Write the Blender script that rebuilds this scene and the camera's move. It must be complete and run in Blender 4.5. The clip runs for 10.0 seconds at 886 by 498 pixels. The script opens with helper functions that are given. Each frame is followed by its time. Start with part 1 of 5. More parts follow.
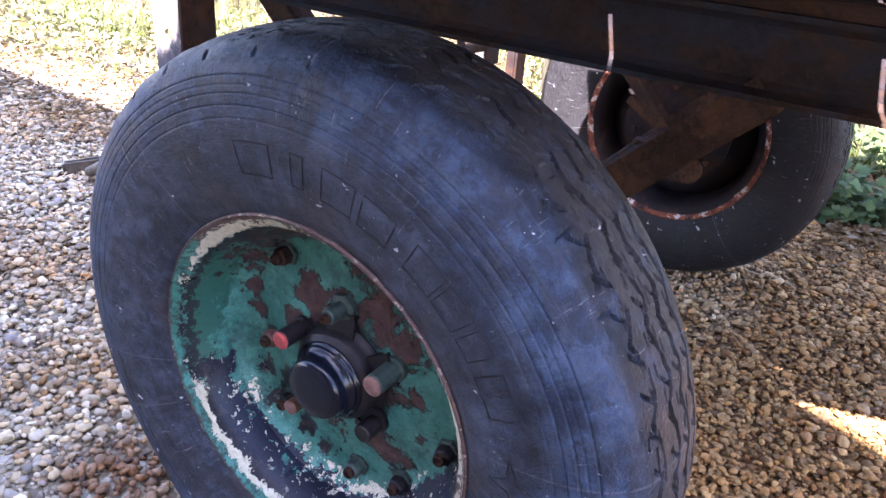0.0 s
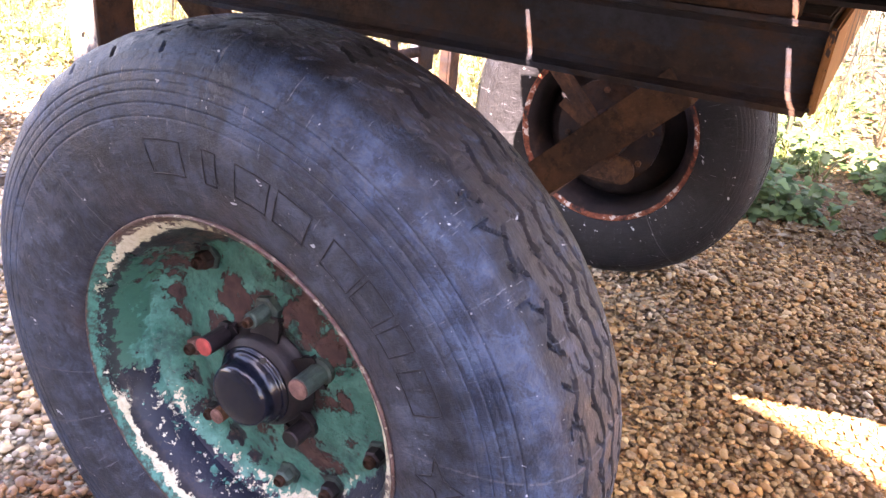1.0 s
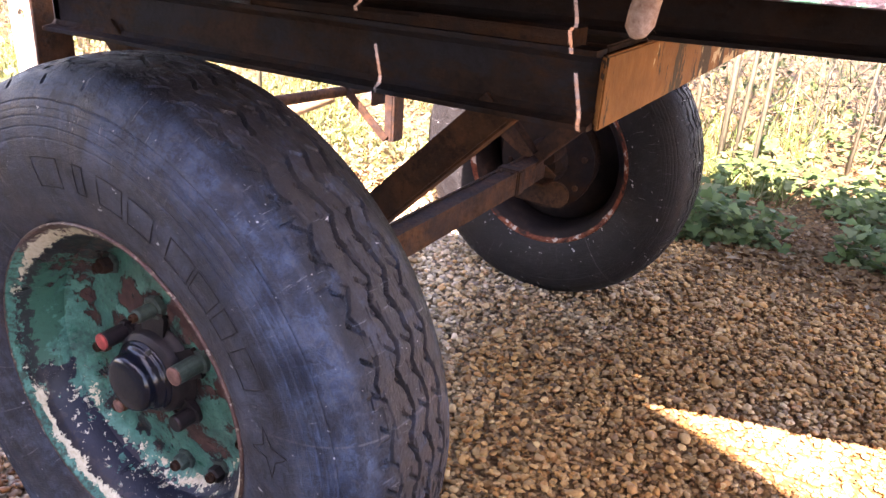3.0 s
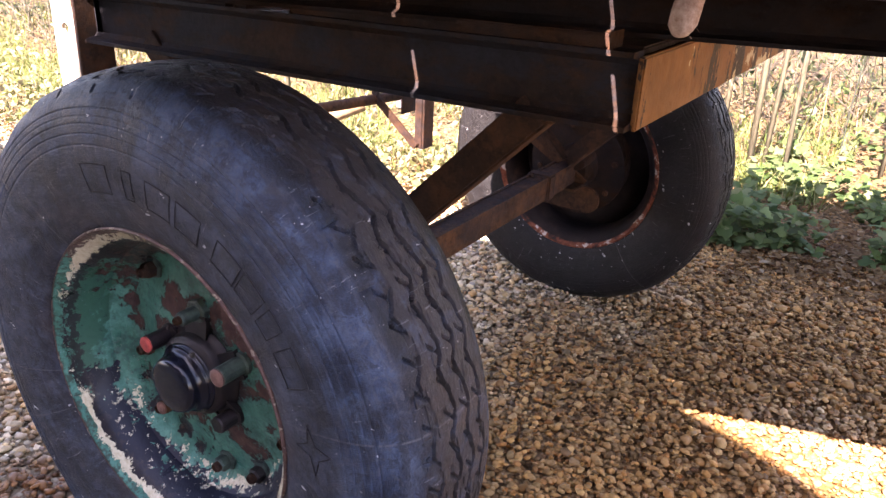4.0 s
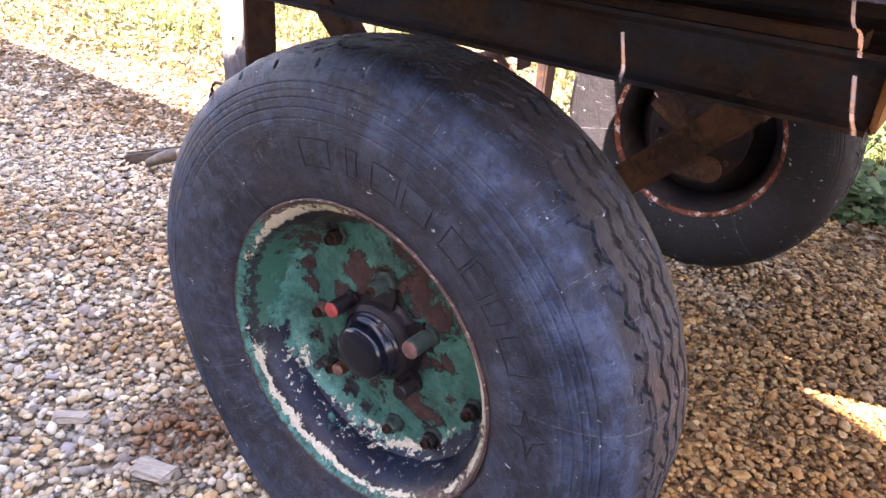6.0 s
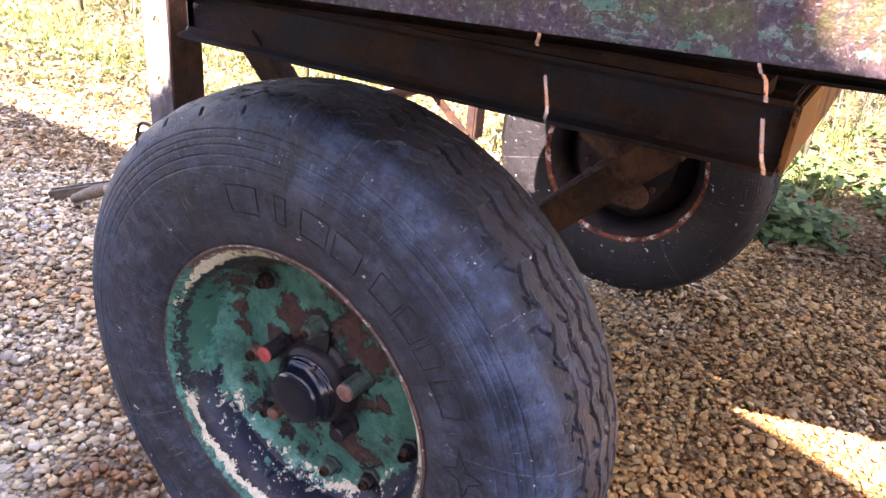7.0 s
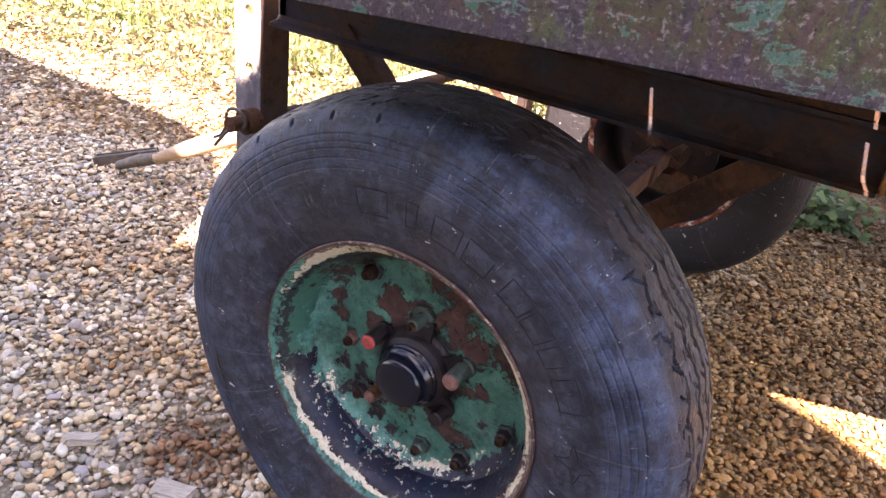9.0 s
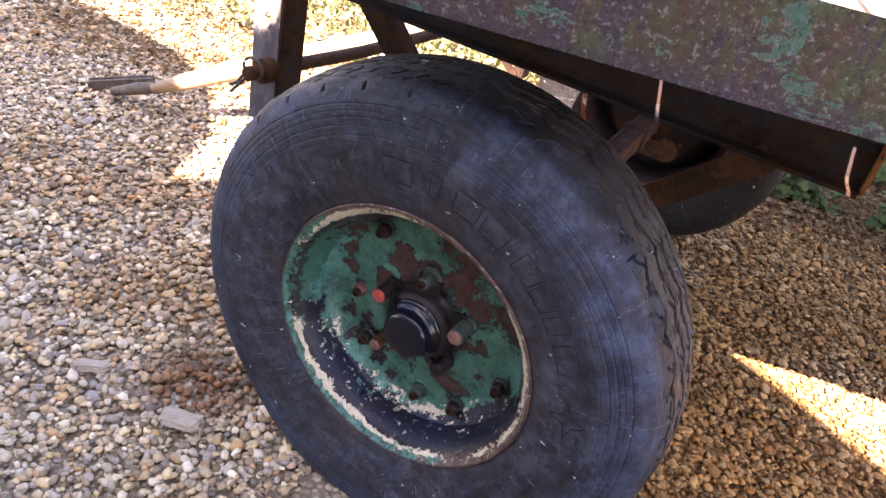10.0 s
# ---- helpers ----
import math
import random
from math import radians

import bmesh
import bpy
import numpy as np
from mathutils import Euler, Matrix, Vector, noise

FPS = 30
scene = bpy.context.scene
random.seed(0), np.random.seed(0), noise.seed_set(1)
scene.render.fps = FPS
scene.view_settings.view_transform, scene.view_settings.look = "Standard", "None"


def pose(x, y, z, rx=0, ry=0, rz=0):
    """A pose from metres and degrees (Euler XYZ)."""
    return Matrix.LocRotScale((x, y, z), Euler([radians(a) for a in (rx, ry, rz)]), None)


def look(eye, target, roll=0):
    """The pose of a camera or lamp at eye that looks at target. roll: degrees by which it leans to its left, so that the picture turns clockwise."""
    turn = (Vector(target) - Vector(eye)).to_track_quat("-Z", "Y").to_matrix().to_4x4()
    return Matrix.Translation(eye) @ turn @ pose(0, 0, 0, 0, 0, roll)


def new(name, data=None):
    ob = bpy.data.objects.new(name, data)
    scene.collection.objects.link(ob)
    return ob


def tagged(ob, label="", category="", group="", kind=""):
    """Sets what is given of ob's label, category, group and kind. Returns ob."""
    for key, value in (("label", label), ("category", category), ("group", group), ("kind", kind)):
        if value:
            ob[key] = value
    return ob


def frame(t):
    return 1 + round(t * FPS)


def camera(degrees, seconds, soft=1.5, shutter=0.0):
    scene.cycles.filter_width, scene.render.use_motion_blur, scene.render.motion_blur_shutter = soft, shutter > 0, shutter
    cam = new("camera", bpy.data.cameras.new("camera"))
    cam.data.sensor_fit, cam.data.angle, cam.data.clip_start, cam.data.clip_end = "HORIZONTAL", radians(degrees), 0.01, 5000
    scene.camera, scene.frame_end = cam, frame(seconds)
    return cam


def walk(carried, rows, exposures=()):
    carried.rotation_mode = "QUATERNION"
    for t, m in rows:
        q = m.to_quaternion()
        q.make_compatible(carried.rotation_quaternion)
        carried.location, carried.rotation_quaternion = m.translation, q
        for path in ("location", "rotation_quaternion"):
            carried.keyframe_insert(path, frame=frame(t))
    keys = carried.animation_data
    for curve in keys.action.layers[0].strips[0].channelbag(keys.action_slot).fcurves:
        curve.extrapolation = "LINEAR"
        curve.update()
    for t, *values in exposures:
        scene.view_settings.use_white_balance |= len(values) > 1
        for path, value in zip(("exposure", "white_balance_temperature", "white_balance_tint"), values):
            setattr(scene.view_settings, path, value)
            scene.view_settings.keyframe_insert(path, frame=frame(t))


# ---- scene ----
cam = camera(60.2, 10.0, soft=1.4)
PATH = [
    (0, (0.4843, -0.5034, 0.9341), (-0.3614, 0.8639, 0.0801), 4.9),
    (0.5, (0.4962, -0.4709, 0.9240), (-0.2977, 0.9359, 0.0974), 5.1),
    (1, (0.5089, -0.4880, 0.9177), (-0.2449, 0.9532, 0.0992), 5.3),
    (1.5, (0.5135, -0.5107, 0.9086), (-0.2358, 0.9031, 0.0391), 4.2),
    (2, (0.5362, -0.5426, 0.9422), (-0.1766, 0.8958, 0.0828), 3.1),
    (2.5, (0.6673, -0.5053, 0.9386), (-0.0983, 0.9350, 0.1293), 6.3),
    (2.7, (0.7138, -0.4852, 0.9459), (-0.1047, 0.9513, 0.1830), 4.8),
    (3.8, (0.7656, -0.4807, 0.9441), (-0.0856, 0.9550, 0.2167), 2.8),
    (4, (0.7392, -0.5025, 0.9413), (-0.1520, 0.9086, 0.2139), 2.7),
    (4.5, (0.6673, -0.5517, 0.9422), (-0.2995, 0.7984, 0.1948), 3.2),
    (5, (0.6300, -0.5726, 0.9295), (-0.3141, 0.7156, 0.0555), 3.6),
    (5.2, (0.6255, -0.5772, 0.9350), (-0.3159, 0.7083, 0.0537), 3.5),
    (6.3, (0.5408, -0.6118, 1.0023), (-0.3477, 0.7392, 0.1648), 5.4),
    (6.5, (0.5399, -0.6100, 1.0105), (-0.3186, 0.7793, 0.2067), 5.1),
    (7, (0.5608, -0.5972, 1.0096), (-0.2485, 0.8175, 0.1985), 5.5),
    (7.5, (0.5654, -0.5999, 1.0005), (-0.2185, 0.8212, 0.1757), 5.8),
    (8, (0.5244, -0.6245, 1.0078), (-0.2594, 0.7847, 0.1620), 7.6),
    (8.5, (0.4643, -0.6673, 1.0224), (-0.3432, 0.7201, 0.1620), 7.1),
    (9, (0.4324, -0.7056, 1.0651), (-0.3168, 0.6928, 0.1721), 8.0),
    (9.5, (0.4124, -0.7329, 1.0743), (-0.3068, 0.6782, 0.1748), 8.5),
    (10, (0.3878, -0.7784, 1.1334), (-0.2303, 0.5999, 0.1156), 13.7),
]
EXPOSURES = [(0.0, 4.23, 5850, 32), (0.6, 4.73, 6650, 38), (1.5, 4.86, 7100, 38), (2.1, 4.73, 7000, 38), (2.6, 4.52, 7150, 39), (3.8, 3.80, 6950, 36), (4.0, 3.82, 7000, 36), (4.5, 4.18, 7200, 37),
             (5.2, 4.43, 7000, 35), (6.5, 4.23, 6900, 36), (8.0, 4.20, 7100, 36), (10.0, 3.96, 7350, 36)]
walk(cam, [(t, look(eye, target, roll)) for t, eye, target, roll in PATH], EXPOSURES)

# ---- light ----
SUN = Vector((-0.08, 1.0, -0.975)).normalized()  # the way the sunlight travels
sun = new("sun", bpy.data.lights.new("sun", "SUN"))
sun.data.energy, sun.data.angle, sun.data.color = 4.5, radians(0.5), (1.0, 0.94, 0.84)
sun.matrix_world = SUN.to_track_quat("-Z", "Y").to_matrix().to_4x4()
world = bpy.data.worlds.new("sky")
scene.world = world
world.use_nodes = True
wn = world.node_tree
sky = wn.nodes.new("ShaderNodeTexSky")
sky.sky_type, sky.sun_disc = "NISHITA", False
sky.sun_elevation = math.asin(-SUN.z)
sky.sun_rotation = math.atan2(-SUN.x, -SUN.y)
wn.links.new(sky.outputs[0], wn.nodes["Background"].inputs[0])
wn.nodes["Background"].inputs[1].default_value = 0.085


# ---- materials ----
def hexmix(c):
    return (*c, 1.0)


class Mat:
    """A small builder for node materials in object space."""

    def __init__(self, name, rough=0.7, metal=0.0, spec=0.5):
        self.m = bpy.data.materials.new(name)
        self.m.use_nodes = True
        self.t = self.m.node_tree
        self.b = self.t.nodes["Principled BSDF"]
        self.b.inputs["Roughness"].default_value = rough
        self.b.inputs["Metallic"].default_value = metal
        self.b.inputs["Specular IOR Level"].default_value = spec
        self.co = self.t.nodes.new("ShaderNodeTexCoord").outputs["Object"]

    def node(self, kind, **props):
        n = self.t.nodes.new(kind)
        for k, v in props.items():
            n.inputs[k].default_value = v
        return n

    def link(self, a, b):
        self.t.links.new(a, b)

    def noise(self, scale, detail=4.0, rough=0.6, stretch=None, offset=(0, 0, 0), distort=0.0):
        n = self.node("ShaderNodeTexNoise", Scale=scale, Detail=detail, Roughness=rough, Distortion=distort)
        mp = self.node("ShaderNodeMapping", Location=offset, Scale=stretch or (1, 1, 1))
        self.link(self.co, mp.inputs["Vector"])
        self.link(mp.outputs[0], n.inputs["Vector"])
        return n.outputs["Fac"]

    def voronoi(self, scale, feature="F1"):
        n = self.node("ShaderNodeTexVoronoi", Scale=scale)
        n.feature = feature
        self.link(self.co, n.inputs["Vector"])
        return n.outputs["Distance"]

    def ramp(self, fac, stops):
        n = self.t.nodes.new("ShaderNodeValToRGB")
        els = n.color_ramp.elements
        while len(els) < len(stops):
            els.new(0.5)
        for e, (p, c) in zip(els, stops):
            e.position = p
            e.color = hexmix(c) if not isinstance(c, (int, float)) else (c, c, c, 1)
        self.link(fac, n.inputs[0])
        return n.outputs[0]

    def mask(self, fac, lo, hi):
        n = self.node("ShaderNodeMapRange")
        n.inputs["From Min"].default_value, n.inputs["From Max"].default_value = lo, hi
        self.link(fac, n.inputs["Value"])
        return n.outputs["Result"]

    def math(self, op, a, b=None):
        n = self.t.nodes.new("ShaderNodeMath")
        n.operation = op
        n.use_clamp = op in ("ADD", "MULTIPLY")
        for i, v in enumerate((a, b)):
            if v is None:
                continue
            if isinstance(v, (int, float)):
                n.inputs[i].default_value = v
            else:
                self.link(v, n.inputs[i])
        return n.outputs[0]

    def mix(self, fac, a, b):
        n = self.t.nodes.new("ShaderNodeMix")
        n.data_type = "RGBA"
        for i, v in ((0, fac), (6, a), (7, b)):
            if isinstance(v, tuple):
                n.inputs[i].default_value = hexmix(v)
            elif isinstance(v, (int, float)):
                n.inputs[i].default_value = v if i == 0 else (v, v, v, 1.0)
            else:
                self.link(v, n.inputs[i])
        return n.outputs[2]

    def color(self, c):
        if isinstance(c, tuple):
            self.b.inputs["Base Color"].default_value = hexmix(c)
        else:
            self.link(c, self.b.inputs["Base Color"])
        return self

    def rough(self, r):
        self.link(r, self.b.inputs["Roughness"])
        return self

    def bump(self, h, dist=0.002, strength=1.0):
        n = self.node("ShaderNodeBump", Strength=strength, Distance=dist)
        self.link(h, n.inputs["Height"])
        prev = self.b.inputs["Normal"]
        if prev.is_linked:
            self.link(prev.links[0].from_socket, n.inputs["Normal"])
        self.link(n.outputs[0], prev)
        return self

    def axis(self, i):
        n = self.t.nodes.new("ShaderNodeSeparateXYZ")
        self.link(self.co, n.inputs[0])
        return n.outputs[i]

    def polar(self):
        """A vector of arc length, radius and y about the object's own y axis."""
        n = self.t.nodes.new("ShaderNodeCombineXYZ")
        self.link(self.math("MULTIPLY_ADD", self.math("ARCTAN2", self.axis(2), self.axis(0)), 0.35), n.inputs[0])
        self.link(self.radius(), n.inputs[1])
        self.link(self.axis(1), n.inputs[2])
        return n.outputs[0]

    def add(self, a, b):
        """An unclamped sum."""
        n = self.t.nodes.new("ShaderNodeMath")
        n.operation = "ADD"
        for k, v in enumerate((a, b)):
            self.link(v, n.inputs[k])
        return n.outputs[0]

    def lin(self, a, ka, b, kb):
        """ka * a + kb * b, unclamped."""
        n = self.t.nodes.new("ShaderNodeMath")
        n.operation = "MULTIPLY_ADD"
        self.link(b, n.inputs[0])
        n.inputs[1].default_value = kb
        q = self.t.nodes.new("ShaderNodeMath")
        q.operation = "MULTIPLY_ADD"
        self.link(a, q.inputs[0])
        q.inputs[1].default_value, q.inputs[2].default_value = ka, 0.0
        self.link(q.outputs[0], n.inputs[2])
        return n.outputs[0]

    def radius(self):
        """Distance from the object's own y axis."""
        x, z = self.axis(0), self.axis(2)
        return self.math("SQRT", self.math("ADD", self.math("POWER", x, 2.0), self.math("POWER", z, 2.0)))


def make_rubber(name="rubber", spatter=0.722, mud=0.4):
    m = Mat(name, 0.5, spec=0.3)
    big = m.noise(7, 7, 0.7)
    mid = m.noise(22, 7, 0.72, offset=(3, 1, 2))
    fine = m.noise(110, 5, 0.7)
    r = m.add(m.radius(), m.math("MULTIPLY", m.math("SUBTRACT", big, 0.5), 0.012))
    # dark sidewall; scuffed shoulder lighter, with the sky's blue sheen painted in
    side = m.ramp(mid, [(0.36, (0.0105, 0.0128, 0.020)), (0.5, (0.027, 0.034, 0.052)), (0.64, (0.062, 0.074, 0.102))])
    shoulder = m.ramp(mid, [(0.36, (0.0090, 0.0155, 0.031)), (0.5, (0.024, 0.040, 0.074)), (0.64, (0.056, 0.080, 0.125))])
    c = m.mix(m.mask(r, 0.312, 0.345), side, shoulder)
    smear = m.noise(45, 7, 0.78, stretch=(1, 1, 1), offset=(6, 2, 2), distort=0.6)
    c = m.mix(m.math("MULTIPLY", m.mask(smear, 0.51, 0.57), 0.55), c, (0.0075, 0.0078, 0.010))
    c = m.mix(m.math("MULTIPLY", m.mask(m.math("SUBTRACT", 1.0, smear), 0.53, 0.62), 0.5), c, (0.070, 0.070, 0.080))
    brown = m.math("MULTIPLY", m.math("SUBTRACT", 1.0, m.mask(r, 0.240, 0.300)), m.mask(m.noise(8, 6, 0.66, offset=(9, 4, 4)), 0.46, 0.60))
    c = m.mix(m.math("MULTIPLY", brown, 0.4), c, (0.055, 0.036, 0.029))
    dusty = m.mask(m.noise(5, 5, 0.65, offset=(6, 3, 1)), 0.42, 0.60)
    c = m.mix(m.math("MULTIPLY", dusty, mud - 0.4 if mud > 0.4 else 0.0), c, (0.048, 0.038, 0.034))
    flat, m.co = m.co, m.polar()
    band = m.noise(8, 6, 0.68, stretch=(0.4, 16, 16))
    c = m.mix(m.math("MULTIPLY", m.mask(band, 0.52, 0.66), 0.5), c, (0.051, 0.058, 0.073))
    dark = m.noise(9, 6, 0.7, stretch=(1.5, 4, 4), offset=(5, 1, 3))
    c = m.mix(m.math("MULTIPLY", m.mask(dark, 0.50, 0.60), 0.5), c, (0.010, 0.0098, 0.011))
    nick = m.mask(m.noise(12, 6, 0.72, stretch=(16, 1.6, 1.6), offset=(2, 7, 1)), 0.635, 0.675)
    wide = m.noise(4, 3, 0.5, stretch=(9, 1, 1), offset=(1, 2, 8))
    m.co = flat
    top = m.mask(m.add(m.radius(), m.math("MULTIPLY", m.math("SUBTRACT", mid, 0.5), 0.012)), 0.4005, 0.4035)
    top = m.math("MULTIPLY", top, m.mask(m.add(m.axis(1), m.math("MULTIPLY", m.math("SUBTRACT", big, 0.5), 0.12)), 0.028, 0.060))
    c = m.mix(m.math("MULTIPLY", m.mask(wide, 0.55, 0.62), 0.3), c, (0.012, 0.012, 0.015))
    # groove floors get a darker colour that stands in for their shade
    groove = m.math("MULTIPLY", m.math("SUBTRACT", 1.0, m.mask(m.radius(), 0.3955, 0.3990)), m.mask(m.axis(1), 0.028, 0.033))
    # the crown is painted dark for the bed's shade, between worn dusty ribs
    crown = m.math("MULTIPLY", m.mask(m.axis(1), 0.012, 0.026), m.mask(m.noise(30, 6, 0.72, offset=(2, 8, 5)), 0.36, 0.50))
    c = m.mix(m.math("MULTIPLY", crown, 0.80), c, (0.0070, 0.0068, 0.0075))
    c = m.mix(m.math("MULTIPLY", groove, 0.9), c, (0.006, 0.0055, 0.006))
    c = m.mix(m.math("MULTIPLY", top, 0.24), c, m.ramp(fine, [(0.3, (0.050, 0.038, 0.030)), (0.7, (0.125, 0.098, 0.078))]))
    c = m.mix(m.math("MULTIPLY", nick, 0.75), c, (0.16, 0.16, 0.175))
    scratch = m.mask(m.noise(40, 6, 0.75, stretch=(1, 6, 1.4), offset=(1, 5, 2)), 0.69, 0.73)
    c = m.mix(m.math("MULTIPLY", scratch, 0.6), c, (0.30, 0.30, 0.32))
    specks = m.mask(m.noise(190, 2, 0.5, offset=(1, 5, 2)), 0.735, 0.77)
    c = m.mix(m.math("MULTIPLY", specks, 0.7), c, (0.40, 0.39, 0.38))
    fleck = m.mask(m.noise(48, 3, 0.55, stretch=(1, 1, 1.5), offset=(4, 4, 7)), spatter, spatter + 0.013)
    c = m.mix(m.math("MULTIPLY", fleck, 0.8), c, (0.46, 0.46, 0.47))
    # mould seams across the sidewall
    turn = m.math("ARCTAN2", m.axis(2), m.axis(0))
    for a in (0.262, 2.30, 3.36, 3.62):
        line = m.math("SUBTRACT", 1.0, m.mask(m.math("ABSOLUTE", m.math("SUBTRACT", m.add(turn, m.math("MULTIPLY", m.math("SUBTRACT", m.radius(), 0.3), 0.25)), a if a < math.pi else a - math.tau)), 0.0022, 0.0042))
        c = m.mix(m.math("MULTIPLY", m.math("MULTIPLY", line, m.mask(fine, 0.38, 0.5)), 0.5), c, (0.11, 0.105, 0.11))
    m.color(c)
    m.rough(m.ramp(mid, [(0.35, 0.38), (0.65, 0.70)]))
    m.bump(m.noise(240, 4, 0.7), 0.0012).bump(m.noise(70, 6, 0.75, offset=(4, 1, 1)), 0.0022).bump(mid, 0.0028, 0.8)
    return m.m


def make_rust(name="rusty_steel", dark=1.0, blue=0.0, grey=0.0):
    m = Mat(name, 0.85, 0.0, 0.12)
    a = m.noise(11, 8, 0.7)
    b = m.noise(60, 6, 0.74)
    d = m.noise(170, 4, 0.7, offset=(2, 2, 5))
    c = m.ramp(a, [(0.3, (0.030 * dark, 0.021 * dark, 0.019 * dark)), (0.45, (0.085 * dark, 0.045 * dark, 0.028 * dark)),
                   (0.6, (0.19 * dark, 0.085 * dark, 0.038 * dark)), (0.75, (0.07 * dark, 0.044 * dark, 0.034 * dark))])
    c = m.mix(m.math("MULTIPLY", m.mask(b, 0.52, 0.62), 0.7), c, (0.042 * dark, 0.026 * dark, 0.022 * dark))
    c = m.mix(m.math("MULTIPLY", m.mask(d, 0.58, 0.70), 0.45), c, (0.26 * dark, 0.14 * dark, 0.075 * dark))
    if grey:
        c = m.mix(grey, c, (0.075 * dark, 0.062 * dark, 0.058 * dark))
    if blue:
        keep = m.mask(m.noise(13, 9, 0.72, stretch=(0.5, 1, 1.2), offset=(7, 3, 1)), 0.44, 0.54)
        c = m.mix(m.math("MULTIPLY", keep, blue), c, m.ramp(b, [(0.35, (0.010, 0.011, 0.015)), (0.7, (0.032, 0.034, 0.042))]))
    m.color(c)
    m.rough(m.ramp(b, [(0.3, 0.6), (0.7, 0.92)]))
    m.bump(b, 0.0022).bump(d, 0.0010)
    return m.m


# bare patches on the wheel disc: x, z and radius about the wheel's centre
RUST_PATCHES = [(-.059, .094, .014), (-.067, .079, .010), (-.035, .085, .011), (-.003, .093, .014), (.016, .151, .020), (.040, .135, .024), (.059, .117, .027), (.047, .090, .030),
                (.085, .073, .020), (.120, .072, .014), (.145, .068, .010), (.085, .150, .014), (-.074, .030, .018), (-.040, .052, .022), (-.006, .068, .022),
                (.069, -.006, .012), (.090, -.002, .010), (.104, .002, .009), (-.040, -.085, .010), (-.020, -.094, .011), (-.003, -.105, .010), (.042, -.075, .016),
                (.055, -.092, .017), (.075, -.104, .014), (.094, -.106, .010), (-.144, .108, .012), (-.158, .080, .010), (-.160, .050, .010), (-.150, .020, .009),
                (-.102, .120, .016), (.152, .035, .010), (.118, -.055, .008), (-.060, -.100, .009)]
GREEN_ISLANDS = [(.095, .106, .014), (.078, .114, .009), (.036, .071, .006), (.020, .120, .007)]
SOOT_PATCHES = [(-.105, -.068, .012), (-.112, -.106, .019), (-.085, -.088, .010), (-.070, -.128, .018), (-.040, -.150, .010), (-.135, -.070, .010), (.090, -.137, .018), (.156, -.049, .013), (-.128, .000, .008), (-.030, -.140, .008)]


